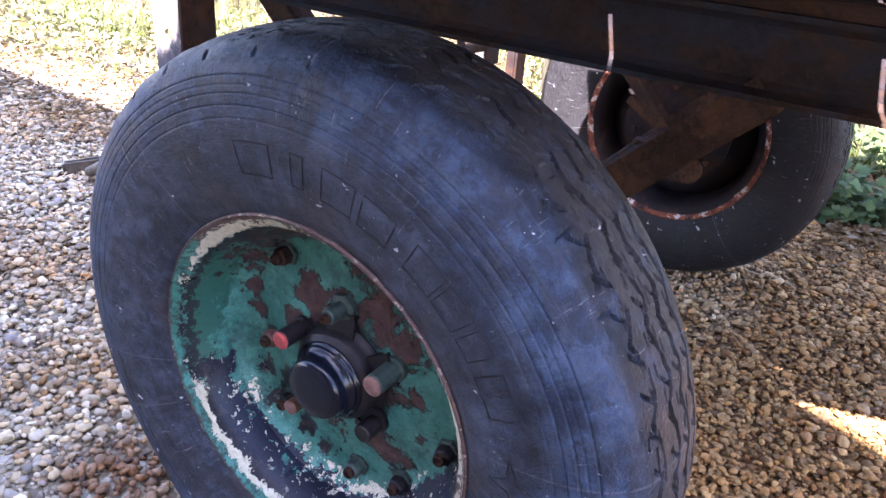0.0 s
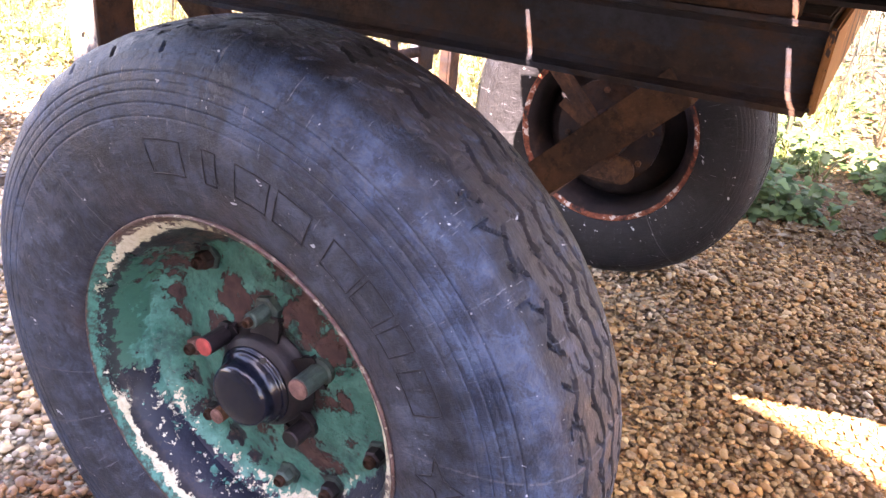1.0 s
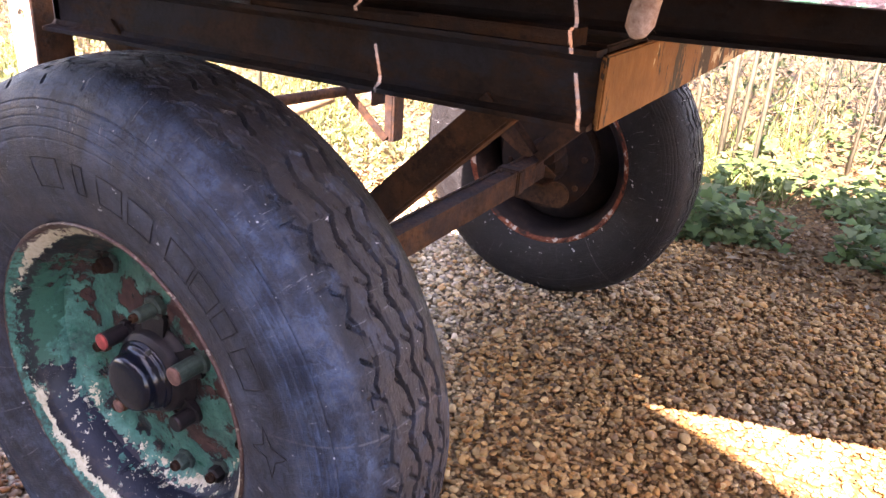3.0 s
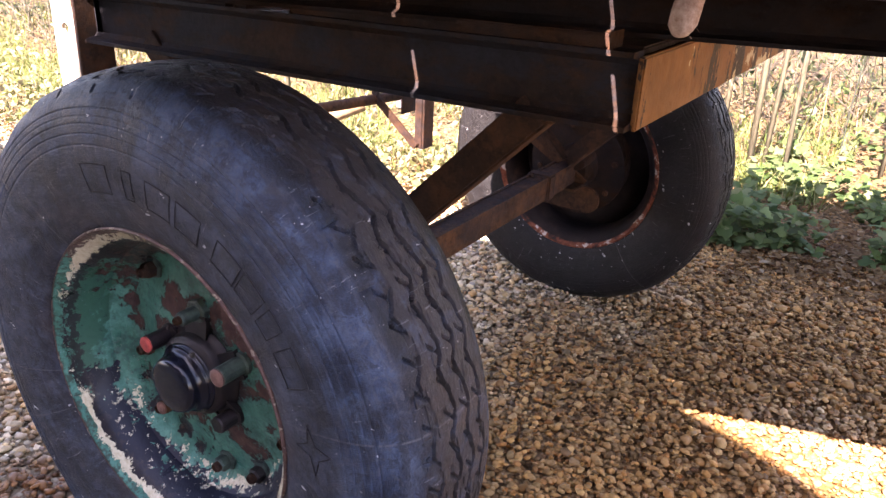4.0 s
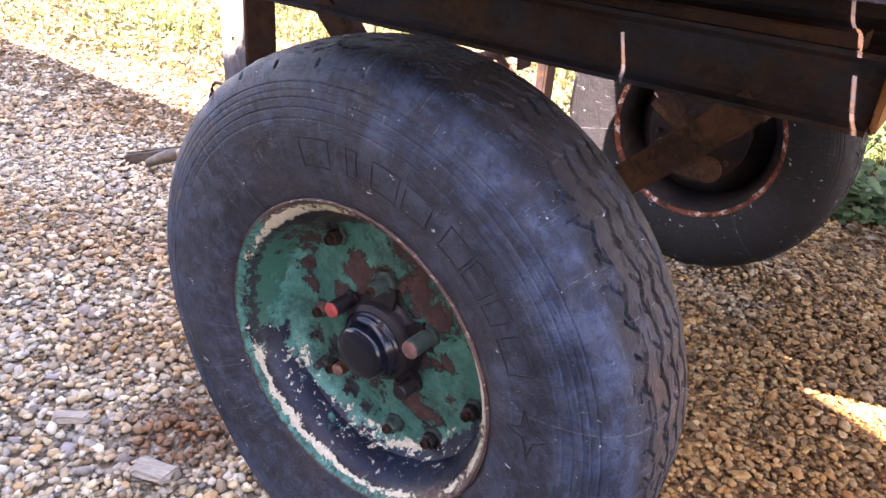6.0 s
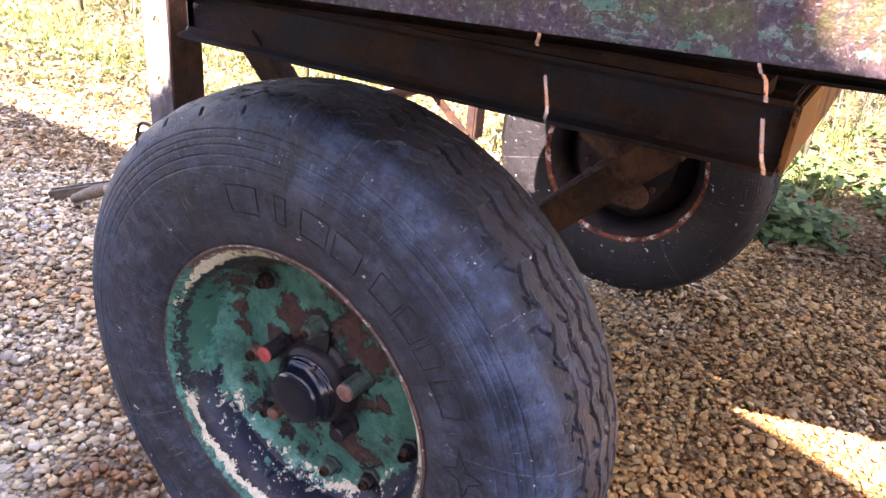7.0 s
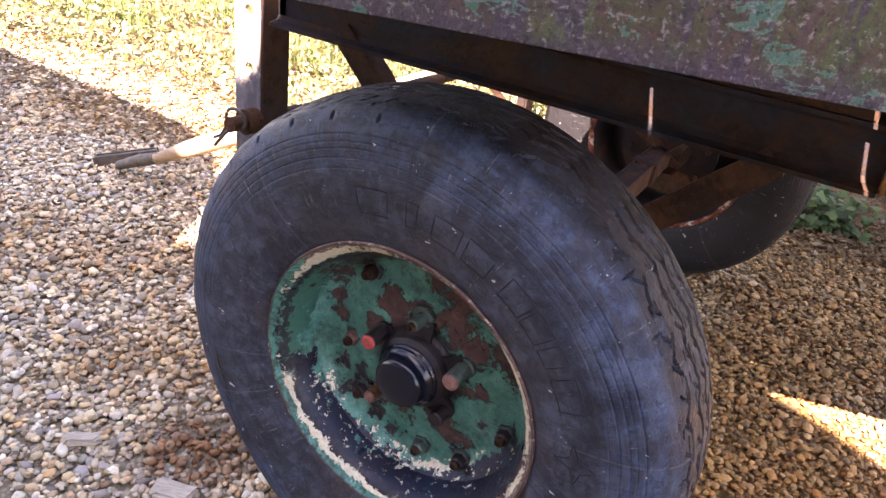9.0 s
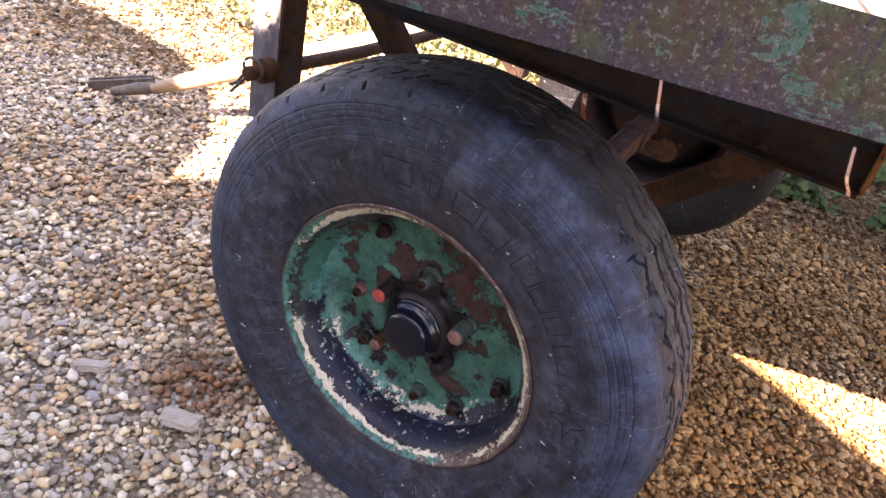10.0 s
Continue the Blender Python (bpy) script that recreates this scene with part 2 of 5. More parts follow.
def make_wheel_paint():
    """Peeling green paint over rust and an older cream and blue-black coat."""
    m = Mat("peeling_green_paint", 0.5, spec=0.28)
    r, x, z = m.radius(), m.axis(0), m.axis(2)
    n1 = m.noise(19, 9, 0.66, offset=(0.3, 0, 0.1), distort=0.4)
    n2 = m.noise(46, 9, 0.70, offset=(4, 2, 9), distort=0.3)
    n3 = m.noise(130, 5, 0.7, offset=(8, 8, 1))
    n4 = m.noise(9, 6, 0.62, offset=(1, 3, 5))
    n5 = m.noise(85, 8, 0.72, offset=(5, 1, 7))
    flat = m.t.nodes.new("ShaderNodeVectorMath")
    flat.operation = "MULTIPLY"
    m.link(m.co, flat.inputs[0])
    flat.inputs[1].default_value = (1, 0, 1)
    turn = m.math("DIVIDE", m.math("ARCTAN2", z, x), math.tau)
    ragged = m.add(m.lin(m.math("SUBTRACT", n2, 0.5), 0.070, m.math("SUBTRACT", n1, 0.5), 0.060), m.lin(m.math("SUBTRACT", n5, 0.5), 0.050, m.math("SUBTRACT", n3, 0.5), 0.012))

    def around(stops):
        """A value that changes with the angle about the axle: (degrees from -180 to 180, value)."""
        return m.ramp(m.math("ADD", turn, 0.5), [((d + 180) / 360, v) for d, v in stops])

    def patches(spots):
        """Distance to the nearest patch edge, ragged."""
        out = None
        for px, pz, a in spots:
            n = m.t.nodes.new("ShaderNodeVectorMath")
            n.operation = "DISTANCE"
            m.link(flat.outputs[0], n.inputs[0])
            n.inputs[1].default_value = (px, 0, pz)
            d = m.math("SUBTRACT", n.outputs["Value"], a)
            out = d if out is None else m.math("MINIMUM", out, d)
        return m.add(out, ragged)

    def inside(d, soft=0.0008):
        return m.math("SUBTRACT", 1.0, m.mask(d, -soft, soft))

    green = m.ramp(m.noise(26, 7, 0.68, offset=(2, 6, 3)), [(0.35, (0.027, 0.110, 0.085)), (0.5, (0.047, 0.172, 0.134)), (0.66, (0.090, 0.262, 0.208))])
    green = m.mix(m.math("MULTIPLY", m.mask(n3, 0.52, 0.64), 0.40), green, (0.026, 0.075, 0.058))
    rust = m.ramp(n2, [(0.3, (0.030, 0.017, 0.017)), (0.5, (0.074, 0.038, 0.033)), (0.7, (0.125, 0.070, 0.060))])
    rust = m.mix(m.math("MULTIPLY", m.mask(n3, 0.5, 0.65), 0.45), rust, (0.045, 0.023, 0.022))
    blackish = m.ramp(n2, [(0.35, (0.008, 0.008, 0.012)), (0.7, (0.028, 0.023, 0.027))])
    cream = m.ramp(n3, [(0.3, (0.42, 0.36, 0.23)), (0.7, (0.66, 0.61, 0.46))])
    # the disc: green paint with rust, soot and grease
    pr, ps = patches(RUST_PATCHES), patches(SOOT_PATCHES)
    pg = patches(GREEN_ISLANDS)
    bare_f = m.math("MULTIPLY", inside(pr), m.math("SUBTRACT", 1.0, inside(pg)))
    pits = m.mask(n5, 0.640, 0.648)
    edge = m.math("MULTIPLY", inside(m.math("SUBTRACT", pr, 0.0030), 0.0016), m.mask(n3, 0.40, 0.50))
    c = m.mix(m.math("MULTIPLY", edge, 0.75), green, (0.014, 0.020, 0.019))
    stain = m.mask(m.lin(n4, 0.45, n5, 0.55), 0.50, 0.58)
    c = m.mix(m.math("MULTIPLY", stain, 0.45), c, (0.018, 0.022, 0.026))
    c = m.mix(pits, c, m.mix(m.mask(n3, 0.46, 0.50), blackish, rust))
    c = m.mix(bare_f, c, rust)
    c = m.mix(inside(ps), c, m.mix(m.mask(n5, 0.53, 0.55), blackish, rust))
    grease = m.math("SUBTRACT", 1.0, m.mask(m.add(r, m.math("MULTIPLY", m.math("SUBTRACT", n1, 0.5), 0.10)), 0.060, 0.082))
    c = m.mix(m.math("MULTIPLY", grease, 0.9), c, blackish)
    # the well behind the lip: smooth green on one flank, darker above, blue-black along the foot
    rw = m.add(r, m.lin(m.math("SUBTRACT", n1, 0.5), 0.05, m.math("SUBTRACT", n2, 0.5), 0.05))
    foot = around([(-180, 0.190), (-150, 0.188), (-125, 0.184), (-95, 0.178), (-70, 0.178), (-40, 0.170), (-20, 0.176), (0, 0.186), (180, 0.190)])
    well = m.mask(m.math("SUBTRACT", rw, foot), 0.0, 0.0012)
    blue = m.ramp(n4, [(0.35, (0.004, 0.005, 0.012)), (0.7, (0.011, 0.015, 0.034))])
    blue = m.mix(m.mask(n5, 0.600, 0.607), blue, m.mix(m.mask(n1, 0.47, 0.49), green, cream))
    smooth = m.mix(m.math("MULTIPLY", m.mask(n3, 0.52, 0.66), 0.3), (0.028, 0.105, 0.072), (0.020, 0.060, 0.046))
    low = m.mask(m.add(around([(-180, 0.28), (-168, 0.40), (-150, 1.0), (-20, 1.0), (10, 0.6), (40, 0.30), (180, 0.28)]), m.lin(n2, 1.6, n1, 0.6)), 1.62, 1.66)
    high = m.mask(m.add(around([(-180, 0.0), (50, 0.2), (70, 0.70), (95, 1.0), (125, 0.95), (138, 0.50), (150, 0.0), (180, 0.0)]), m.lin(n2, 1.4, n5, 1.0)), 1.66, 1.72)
    c = m.mix(well, c, m.mix(high, m.mix(low, smooth, blue), m.mix(m.mask(n5, 0.52, 0.54), blackish, rust)))
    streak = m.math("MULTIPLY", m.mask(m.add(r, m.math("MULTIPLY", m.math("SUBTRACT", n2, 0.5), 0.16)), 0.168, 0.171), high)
    c = m.mix(m.math("MULTIPLY", streak, 0.9), c, m.mix(m.mask(n5, 0.50, 0.53), blackish, rust))
    # cream scraps where the well meets the disc
    border = m.math("MULTIPLY", m.mask(m.math("SUBTRACT", rw, foot), -0.010, -0.009), m.math("SUBTRACT", 1.0, m.mask(m.math("SUBTRACT", rw, foot), 0.004, 0.005)))
    scraps = m.mask(m.add(n5, around([(-180, 0.06), (-165, 0.16), (-148, 0.32), (-130, 0.25), (-110, 0.27), (-92, 0.36), (-70, 0.35), (-45, 0.27), (-10, 0.0), (150, 0.0), (180, 0.06)])), 0.845, 0.851)
    c = m.mix(m.math("MULTIPLY", border, scraps), c, cream)
    # the lip: a dark seam, the cream coat worn to green and rust, then the green or bare outer edge
    rr = m.add(r, m.lin(m.math("SUBTRACT", n2, 0.5), 0.020, m.math("SUBTRACT", n5, 0.5), 0.020))
    inner = around([(-180, 0.2075), (-160, 0.2065), (-125, 0.2055), (-90, 0.2065), (-50, 0.2065), (0, 0.2060), (50, 0.2090), (90, 0.2050), (120, 0.2005), (145, 0.2050), (180, 0.2075)])
    off = m.math("SUBTRACT", rr, inner)
    seam = m.math("MULTIPLY", m.mask(off, -0.006, -0.005), m.math("SUBTRACT", 1.0, m.mask(off, 0.0, 0.0008)))
    c = m.mix(m.math("MULTIPLY", seam, 0.9), c, blackish)
    keep = around([(-180, 0.40), (-166, 0.44), (-154, 0.60), (-135, 0.64), (-100, 0.60), (-78, 0.53), (-64, 0.58), (-48, 0.42), (-30, 0.50), (-15, 0.56), (-5, 0.47), (8, 0.58),
                   (28, 0.62), (44, 0.52), (65, 0.47), (88, 0.46), (100, 0.54), (122, 0.62), (138, 0.57), (150, 0.47), (164, 0.43), (180, 0.40)])
    cream_f = m.mask(m.math("SUBTRACT", keep, m.lin(n1, 0.35, n5, 0.65)), 0.0, 0.006)
    lefty = around([(-180, 1.0), (-120, 1.0), (-95, 0.6), (-70, 0.62), (-40, 0.30), (0, 0.0), (120, 0.1), (140, 0.6), (160, 1.0), (180, 1.0)])
    leafgreen = m.mask(m.add(lefty, n2), 1.02, 1.05)
    dull = m.mix(m.mask(n3, 0.47, 0.57), green, (0.034, 0.066, 0.052))
    under = m.mix(leafgreen, rust, m.mix(m.mask(n5, 0.52, 0.54), blackish, dull))
    c = m.mix(m.mask(off, 0.0, 0.0008), c, m.mix(cream_f, under, cream))
    bare = m.ramp(n2, [(0.35, (0.050, 0.028, 0.024)), (0.7, (0.15, 0.092, 0.076))])
    bare = m.mix(m.mask(n5, 0.57, 0.60), bare, (0.30, 0.25, 0.19))
    c = m.mix(m.mask(rr, 0.2140, 0.2150), c, m.mix(leafgreen, bare, dull))
    c = m.mix(m.mask(m.add(r, m.math("MULTIPLY", m.math("SUBTRACT", n2, 0.5), 0.008)), 0.2212, 0.2220), c, bare)
    m.color(c)
    m.rough(m.mix(bare_f, m.ramp(n1, [(0.35, 0.26), (0.65, 0.48)]), 0.85))
    m.bump(m.math("SUBTRACT", 1.0, bare_f), 0.0014).bump(cream_f, 0.0008).bump(n2, 0.0016, 0.7).bump(n3, 0.0006)
    return m.m


def make_rim_back():
    """The unpainted back of a wheel: dark rust with a redder worn lip."""
    m = Mat("dark_wheel_back", 0.7, spec=0.12)
    a, b = m.noise(14, 6, 0.65), m.noise(80, 5, 0.7)
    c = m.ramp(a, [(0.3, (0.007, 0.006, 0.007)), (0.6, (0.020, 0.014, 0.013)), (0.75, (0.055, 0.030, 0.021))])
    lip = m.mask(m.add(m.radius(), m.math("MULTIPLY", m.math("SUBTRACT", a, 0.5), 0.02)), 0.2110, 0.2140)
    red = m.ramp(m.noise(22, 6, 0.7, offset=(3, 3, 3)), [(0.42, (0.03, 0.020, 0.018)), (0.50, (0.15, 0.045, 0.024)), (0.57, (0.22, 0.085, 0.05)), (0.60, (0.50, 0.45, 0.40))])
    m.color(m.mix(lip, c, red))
    m.bump(b, 0.0015)
    return m.m


def make_panel_paint():
    m = Mat("weathered_panel_paint", 0.58)
    a = m.noise(13, 7, 0.7, stretch=(1.3, 1, 0.8))
    b = m.noise(75, 6, 0.78)
    fine = m.noise(210, 5, 0.7, offset=(5, 2, 7))
    # brown and olive undercoat
    c = m.ramp(a, [(0.34, (0.040, 0.022, 0.046)), (0.41, (0.115, 0.052, 0.036)), (0.47, (0.070, 0.074, 0.018)), (0.53, (0.118, 0.060, 0.040)), (0.59, (0.062, 0.060, 0.026)), (0.67, (0.130, 0.080, 0.052))])
    moss = m.mask(m.noise(9, 6, 0.72, stretch=(1.5, 1, 0.7), offset=(2, 9, 4)), 0.49, 0.57)
    c = m.mix(m.math("MULTIPLY", moss, 0.72), c, m.ramp(b, [(0.38, (0.040, 0.066, 0.010)), (0.62, (0.135, 0.200, 0.045))]))
    # purple primer laid bare in runs down the sheet and along its folded edge
    run = m.noise(15, 6, 0.66, stretch=(1.4, 1, 0.22), offset=(4, 4, 1))
    fold = m.math("SUBTRACT", 1.0, m.mask(m.add(m.axis(2), m.math("MULTIPLY", m.math("SUBTRACT", a, 0.5), 0.10)), 0.912, 0.930))
    bare = m.math("MAXIMUM", m.mask(run, 0.50, 0.55), m.math("MULTIPLY", fold, 0.85))
    c = m.mix(m.math("MULTIPLY", bare, 0.85), c, m.ramp(fine, [(0.38, (0.022, 0.012, 0.034)), (0.52, (0.066, 0.038, 0.072)), (0.66, (0.165, 0.120, 0.160))]))
    c = m.mix(m.math("MULTIPLY", m.mask(b, 0.54, 0.68), 0.45), c, (0.19, 0.150, 0.140))
    # dark pits, with shade in the relief painted in
    pit = m.mask(m.noise(60, 6, 0.75, offset=(8, 1, 4)), 0.54, 0.62)
    c = m.mix(m.math("MULTIPLY", pit, 0.65), c, (0.016, 0.010, 0.016))
    # green top coat left in curled flakes with pale broken edges
    f = m.lin(m.noise(17, 9, 0.66, stretch=(0.8, 1, 1.0), offset=(5.3, 3, 3.2), distort=0.7), 0.72, m.noise(55, 7, 0.70, stretch=(0.7, 1, 1.2), offset=(1, 3, 8)), 0.28)
    f = m.lin(f, 1.0, m.mask(m.axis(0), -0.5, 0.6), 0.030)
    flake = m.mask(f, 0.566, 0.569)
    curl = m.math("MULTIPLY", flake, m.math("SUBTRACT", 1.0, m.mask(f, 0.571, 0.577)))
    c = m.mix(flake, c, m.ramp(b, [(0.3, (0.034, 0.125, 0.078)), (0.5, (0.062, 0.190, 0.125)), (0.7, (0.11, 0.26, 0.18))]))
    c = m.mix(m.math("MULTIPLY", curl, 0.7), c, (0.27, 0.36, 0.29))
    # scrapes and specks, exaggerated as painted light and dark on the bumps
    scrape_glint = m.mask(m.noise(130, 6, 0.74, offset=(3, 6, 1)), 0.555, 0.60)
    c = m.mix(m.math("MULTIPLY", scrape_glint, 0.62), c, (0.40, 0.36, 0.35))
    speck = m.mask(m.noise(150, 5, 0.72, offset=(9, 3, 5)), 0.56, 0.60)
    c = m.mix(m.math("MULTIPLY", speck, 0.75), c, (0.012, 0.008, 0.014))
    lichen = m.mask(m.noise(19, 3, 0.6, offset=(7, 1, 8)), 0.705, 0.72)
    c = m.mix(m.math("MULTIPLY", lichen, m.mask(b, 0.42, 0.5)), c, (0.45, 0.36, 0.10))
    m.color(c)
    m.bump(flake, 0.012).bump(b, 0.016).bump(m.noise(25, 6, 0.7, offset=(2, 2, 2)), 0.012).bump(fine, 0.008)
    return m.m


def make_gravel():
    m = Mat("pebble", 0.75, spec=0.2)
    g = m.t.nodes.new("ShaderNodeNewGeometry").outputs["Random Per Island"]
    c = m.ramp(g, [(0.0, (0.151, 0.104, 0.070)), (0.05, (0.580, 0.406, 0.209)), (0.11, (0.754, 0.592, 0.336)), (0.16, (0.360, 0.232, 0.128)), (0.22, (0.719, 0.557, 0.325)), (0.28, (0.418, 0.354, 0.261)),
                   (0.34, (0.812, 0.673, 0.418)), (0.40, (0.580, 0.325, 0.128)), (0.46, (0.638, 0.534, 0.371)), (0.52, (0.255, 0.197, 0.151)), (0.58, (0.858, 0.742, 0.522)), (0.63, (0.522, 0.435, 0.307)),
                   (0.69, (0.673, 0.464, 0.220)), (0.75, (0.789, 0.650, 0.418)), (0.81, (0.336, 0.278, 0.244)), (0.87, (0.696, 0.580, 0.383)), (0.93, (0.510, 0.302, 0.151)), (1.0, (0.880, 0.800, 0.580))])
    shade = m.ramp(m.math("FRACT", m.math("MULTIPLY_ADD", g, 91.7)), [(0.0, 0.38), (0.35, 0.75), (0.7, 1.0), (1.0, 1.0)])
    own = m.t.nodes.new("ShaderNodeMix")
    own.data_type, own.blend_type = "RGBA", "MULTIPLY"
    own.inputs[0].default_value = 1.0
    m.link(c, own.inputs[6])
    m.link(shade, own.inputs[7])
    c = m.mix(m.math("MULTIPLY", m.mask(m.noise(170, 4, 0.6), 0.45, 0.7), 0.30), own.outputs[2], (0.24, 0.15, 0.075))
    # Brown shade under the trailer is painted into the stones towards larger x
    under_shade = m.mask(m.math("ADD", m.noise(1.6, 4, 0.6), m.math("MULTIPLY", m.mask(m.axis(0), -0.1, 0.35), 0.28)), 0.47, 0.70)
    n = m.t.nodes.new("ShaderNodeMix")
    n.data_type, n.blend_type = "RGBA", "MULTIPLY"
    m.link(under_shade, n.inputs[0])
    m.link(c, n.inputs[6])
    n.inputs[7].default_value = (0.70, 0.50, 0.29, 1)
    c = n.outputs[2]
    # a damp brown patch beside the wheel
    q = m.t.nodes.new("ShaderNodeVectorMath")
    q.operation = "DISTANCE"
    m.link(m.co, q.inputs[0])
    q.inputs[1].default_value = (-0.40, -0.01, 0.0)
    wet = m.math("SUBTRACT", 1.0, m.mask(m.add(q.outputs["Value"], m.math("MULTIPLY", m.math("SUBTRACT", m.noise(9, 5, 0.7), 0.5), 0.22)), 0.06, 0.15))
    n = m.t.nodes.new("ShaderNodeMix")
    n.data_type, n.blend_type = "RGBA", "MULTIPLY"
    m.link(wet, n.inputs[0])
    m.link(c, n.inputs[6])
    n.inputs[7].default_value = (0.42, 0.27, 0.19, 1)
    c = n.outputs[2]
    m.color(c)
    m.rough(m.mix(wet, 0.7, 0.35))
    m.bump(m.noise(260, 3, 0.6), 0.0006)
    return m.m


def make_ground():
    """Trodden shingle in brown earth, giving way to bare earth along the bank."""
    m = Mat("shingle_and_earth", 0.85, spec=0.15)
    v = m.node("ShaderNodeTexVoronoi", Scale=75.0)
    m.link(m.co, v.inputs["Vector"])
    sep = m.t.nodes.new("ShaderNodeSeparateColor")
    m.link(v.outputs["Color"], sep.inputs[0])
    stone = m.ramp(sep.outputs[0], [(0.0, (0.14, 0.10, 0.06)), (0.3, (0.44, 0.35, 0.22)), (0.5, (0.28, 0.21, 0.13)), (0.75, (0.50, 0.43, 0.30)), (1.0, (0.32, 0.26, 0.19))])
    gap = m.mask(v.outputs["Distance"], 0.42, 0.62)
    stone = m.mix(gap, stone, (0.20, 0.15, 0.095))
    earth = m.ramp(m.noise(40, 6, 0.7), [(0.35, (0.06, 0.040, 0.020)), (0.65, (0.17, 0.12, 0.065))])
    y = m.lin(m.axis(1), 1.0, m.axis(0), -0.16)
    bank = m.mask(m.add(y, m.math("MULTIPLY", m.math("SUBTRACT", m.noise(5, 5, 0.7), 0.5), 0.6)), 1.75, 2.0)
    # The same under-trailer shade is painted into the ground colour
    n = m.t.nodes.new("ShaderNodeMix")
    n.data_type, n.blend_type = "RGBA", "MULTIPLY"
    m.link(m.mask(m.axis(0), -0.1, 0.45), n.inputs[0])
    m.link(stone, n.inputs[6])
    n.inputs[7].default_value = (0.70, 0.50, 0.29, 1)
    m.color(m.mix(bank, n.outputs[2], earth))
    m.bump(m.math("SUBTRACT", 1.0, v.outputs["Distance"]), 0.006).bump(m.noise(60, 5, 0.7), 0.004)
    return m.m


def make_simple(name, lo, hi, scale=20, rough=0.7, metal=0.0, stretch=None, bump=0.001, detail=5, spec=0.35):
    m = Mat(name, rough, metal, spec)
    n = m.noise(scale, detail, 0.65, stretch=stretch)
    m.color(m.ramp(n, [(0.32, lo), (0.68, hi)]))
    m.bump(n, bump)
    return m.m


def make_leaf(name, colors):
    m = Mat(name, 0.65, spec=0.18)
    g = m.t.nodes.new("ShaderNodeNewGeometry").outputs["Random Per Island"]
    m.color(m.ramp(g, [(i / (len(colors) - 1), c) for i, c in enumerate(colors)]))
    thin = m.t.nodes.new("ShaderNodeBsdfTranslucent")
    m.link(m.b.inputs["Base Color"].links[0].from_socket, thin.inputs["Color"])
    both = m.t.nodes.new("ShaderNodeMixShader")
    both.inputs[0].default_value = 0.35
    m.link(m.b.outputs[0], both.inputs[1])
    m.link(thin.outputs[0], both.inputs[2])
    m.link(both.outputs[0], m.t.nodes["Material Output"].inputs["Surface"])
    return m.m


def make_post_paint():
    """Dirty cream paint flaking off rust in ragged patches."""
    m = Mat("flaking_cream_paint", 0.7, spec=0.3)
    a, b = m.noise(20, 8, 0.7), m.noise(30, 8, 0.72, stretch=(1, 1, 0.6), offset=(3, 1, 4))
    c = m.ramp(a, [(0.35, (0.28, 0.225, 0.18)), (0.65, (0.50, 0.45, 0.385))])
    c = m.mix(m.mask(b, 0.615, 0.635), c, m.ramp(a, [(0.4, (0.10, 0.07, 0.055)), (0.6, (0.24, 0.15, 0.10))]))
    # lower down, shade is painted in together with bluish bare steel
    shaded_bare = m.math("SUBTRACT", 1.0, m.mask(m.lin(m.axis(2), 1.0, m.lin(a, 0.10, b, 0.16), 1.0), 0.305, 0.322))
    c = m.mix(m.math("MULTIPLY", shaded_bare, 0.9), c, m.ramp(b, [(0.4, (0.035, 0.040, 0.058)), (0.6, (0.10, 0.105, 0.13))]))
    m.color(c)
    m.bump(b, 0.001)
    return m.m


def make_beam_paint():
    """Ochre paint flaking to dark rust, with cream left at the far end."""
    m = Mat("ochre_brown_paint", 0.65, spec=0.25)
    a, b = m.noise(18, 8, 0.7), m.noise(12, 8, 0.72, stretch=(1, 1.6, 0.5), offset=(3, 1, 4))
    c = m.ramp(a, [(0.3, (0.14, 0.055, 0.013)), (0.6, (0.23, 0.098, 0.027)), (0.8, (0.30, 0.15, 0.05))])
    y = m.axis(1)
    c = m.mix(m.mask(m.add(b, m.math("MULTIPLY", m.mask(y, -0.25, 0.1), 0.10)), 0.60, 0.615), c, (0.035, 0.020, 0.014))
    c = m.mix(m.mask(m.add(a, m.math("MULTIPLY", m.mask(y, -0.2, 0.15), 0.10)), 0.66, 0.675), c, (0.52, 0.42, 0.27))
    m.color(c)
    m.bump(b, 0.0016).bump(m.noise(150, 4, 0.6), 0.0006)
    return m.m


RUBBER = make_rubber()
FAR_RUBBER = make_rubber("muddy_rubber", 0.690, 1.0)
MARKING = make_simple("black_moulded_rubber", (0.008, 0.008, 0.010), (0.022, 0.022, 0.025), 60, 0.7, bump=0.0002, spec=0.2)
RUST = make_rust(dark=0.44)
AXLE_RUST = make_rust("orange_rusty_steel", 0.50, 0.35)
# darker strengths of the same rust mix
BLACK_RUST = make_rust("near_black_rust", 0.16, 0.3)
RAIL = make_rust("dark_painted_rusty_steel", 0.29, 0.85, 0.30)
DARK_RUST = make_rust("dark_rusty_steel", 0.28, 0.3)
WHEEL = make_wheel_paint()
PANEL = make_panel_paint()
RIM_BACK = make_rim_back()
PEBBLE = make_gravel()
SOIL = make_ground()
HUB_BLACK = make_simple("greasy_black_steel", (0.004, 0.004, 0.005), (0.020, 0.014, 0.015), 45, 0.5, bump=0.001, spec=0.3)
BLACK = make_simple("glossy_black_paint", (0.003, 0.004, 0.008), (0.007, 0.008, 0.014), 60, 0.20, bump=0.0002)
ORANGE = make_beam_paint()
BLACK_RAIL = make_rust("near_black_steel", 0.13, 0.4)
POST = make_post_paint()
SIDE_IRON = make_rust("pitted_dark_steel", 0.34, 0.5, 0.2)
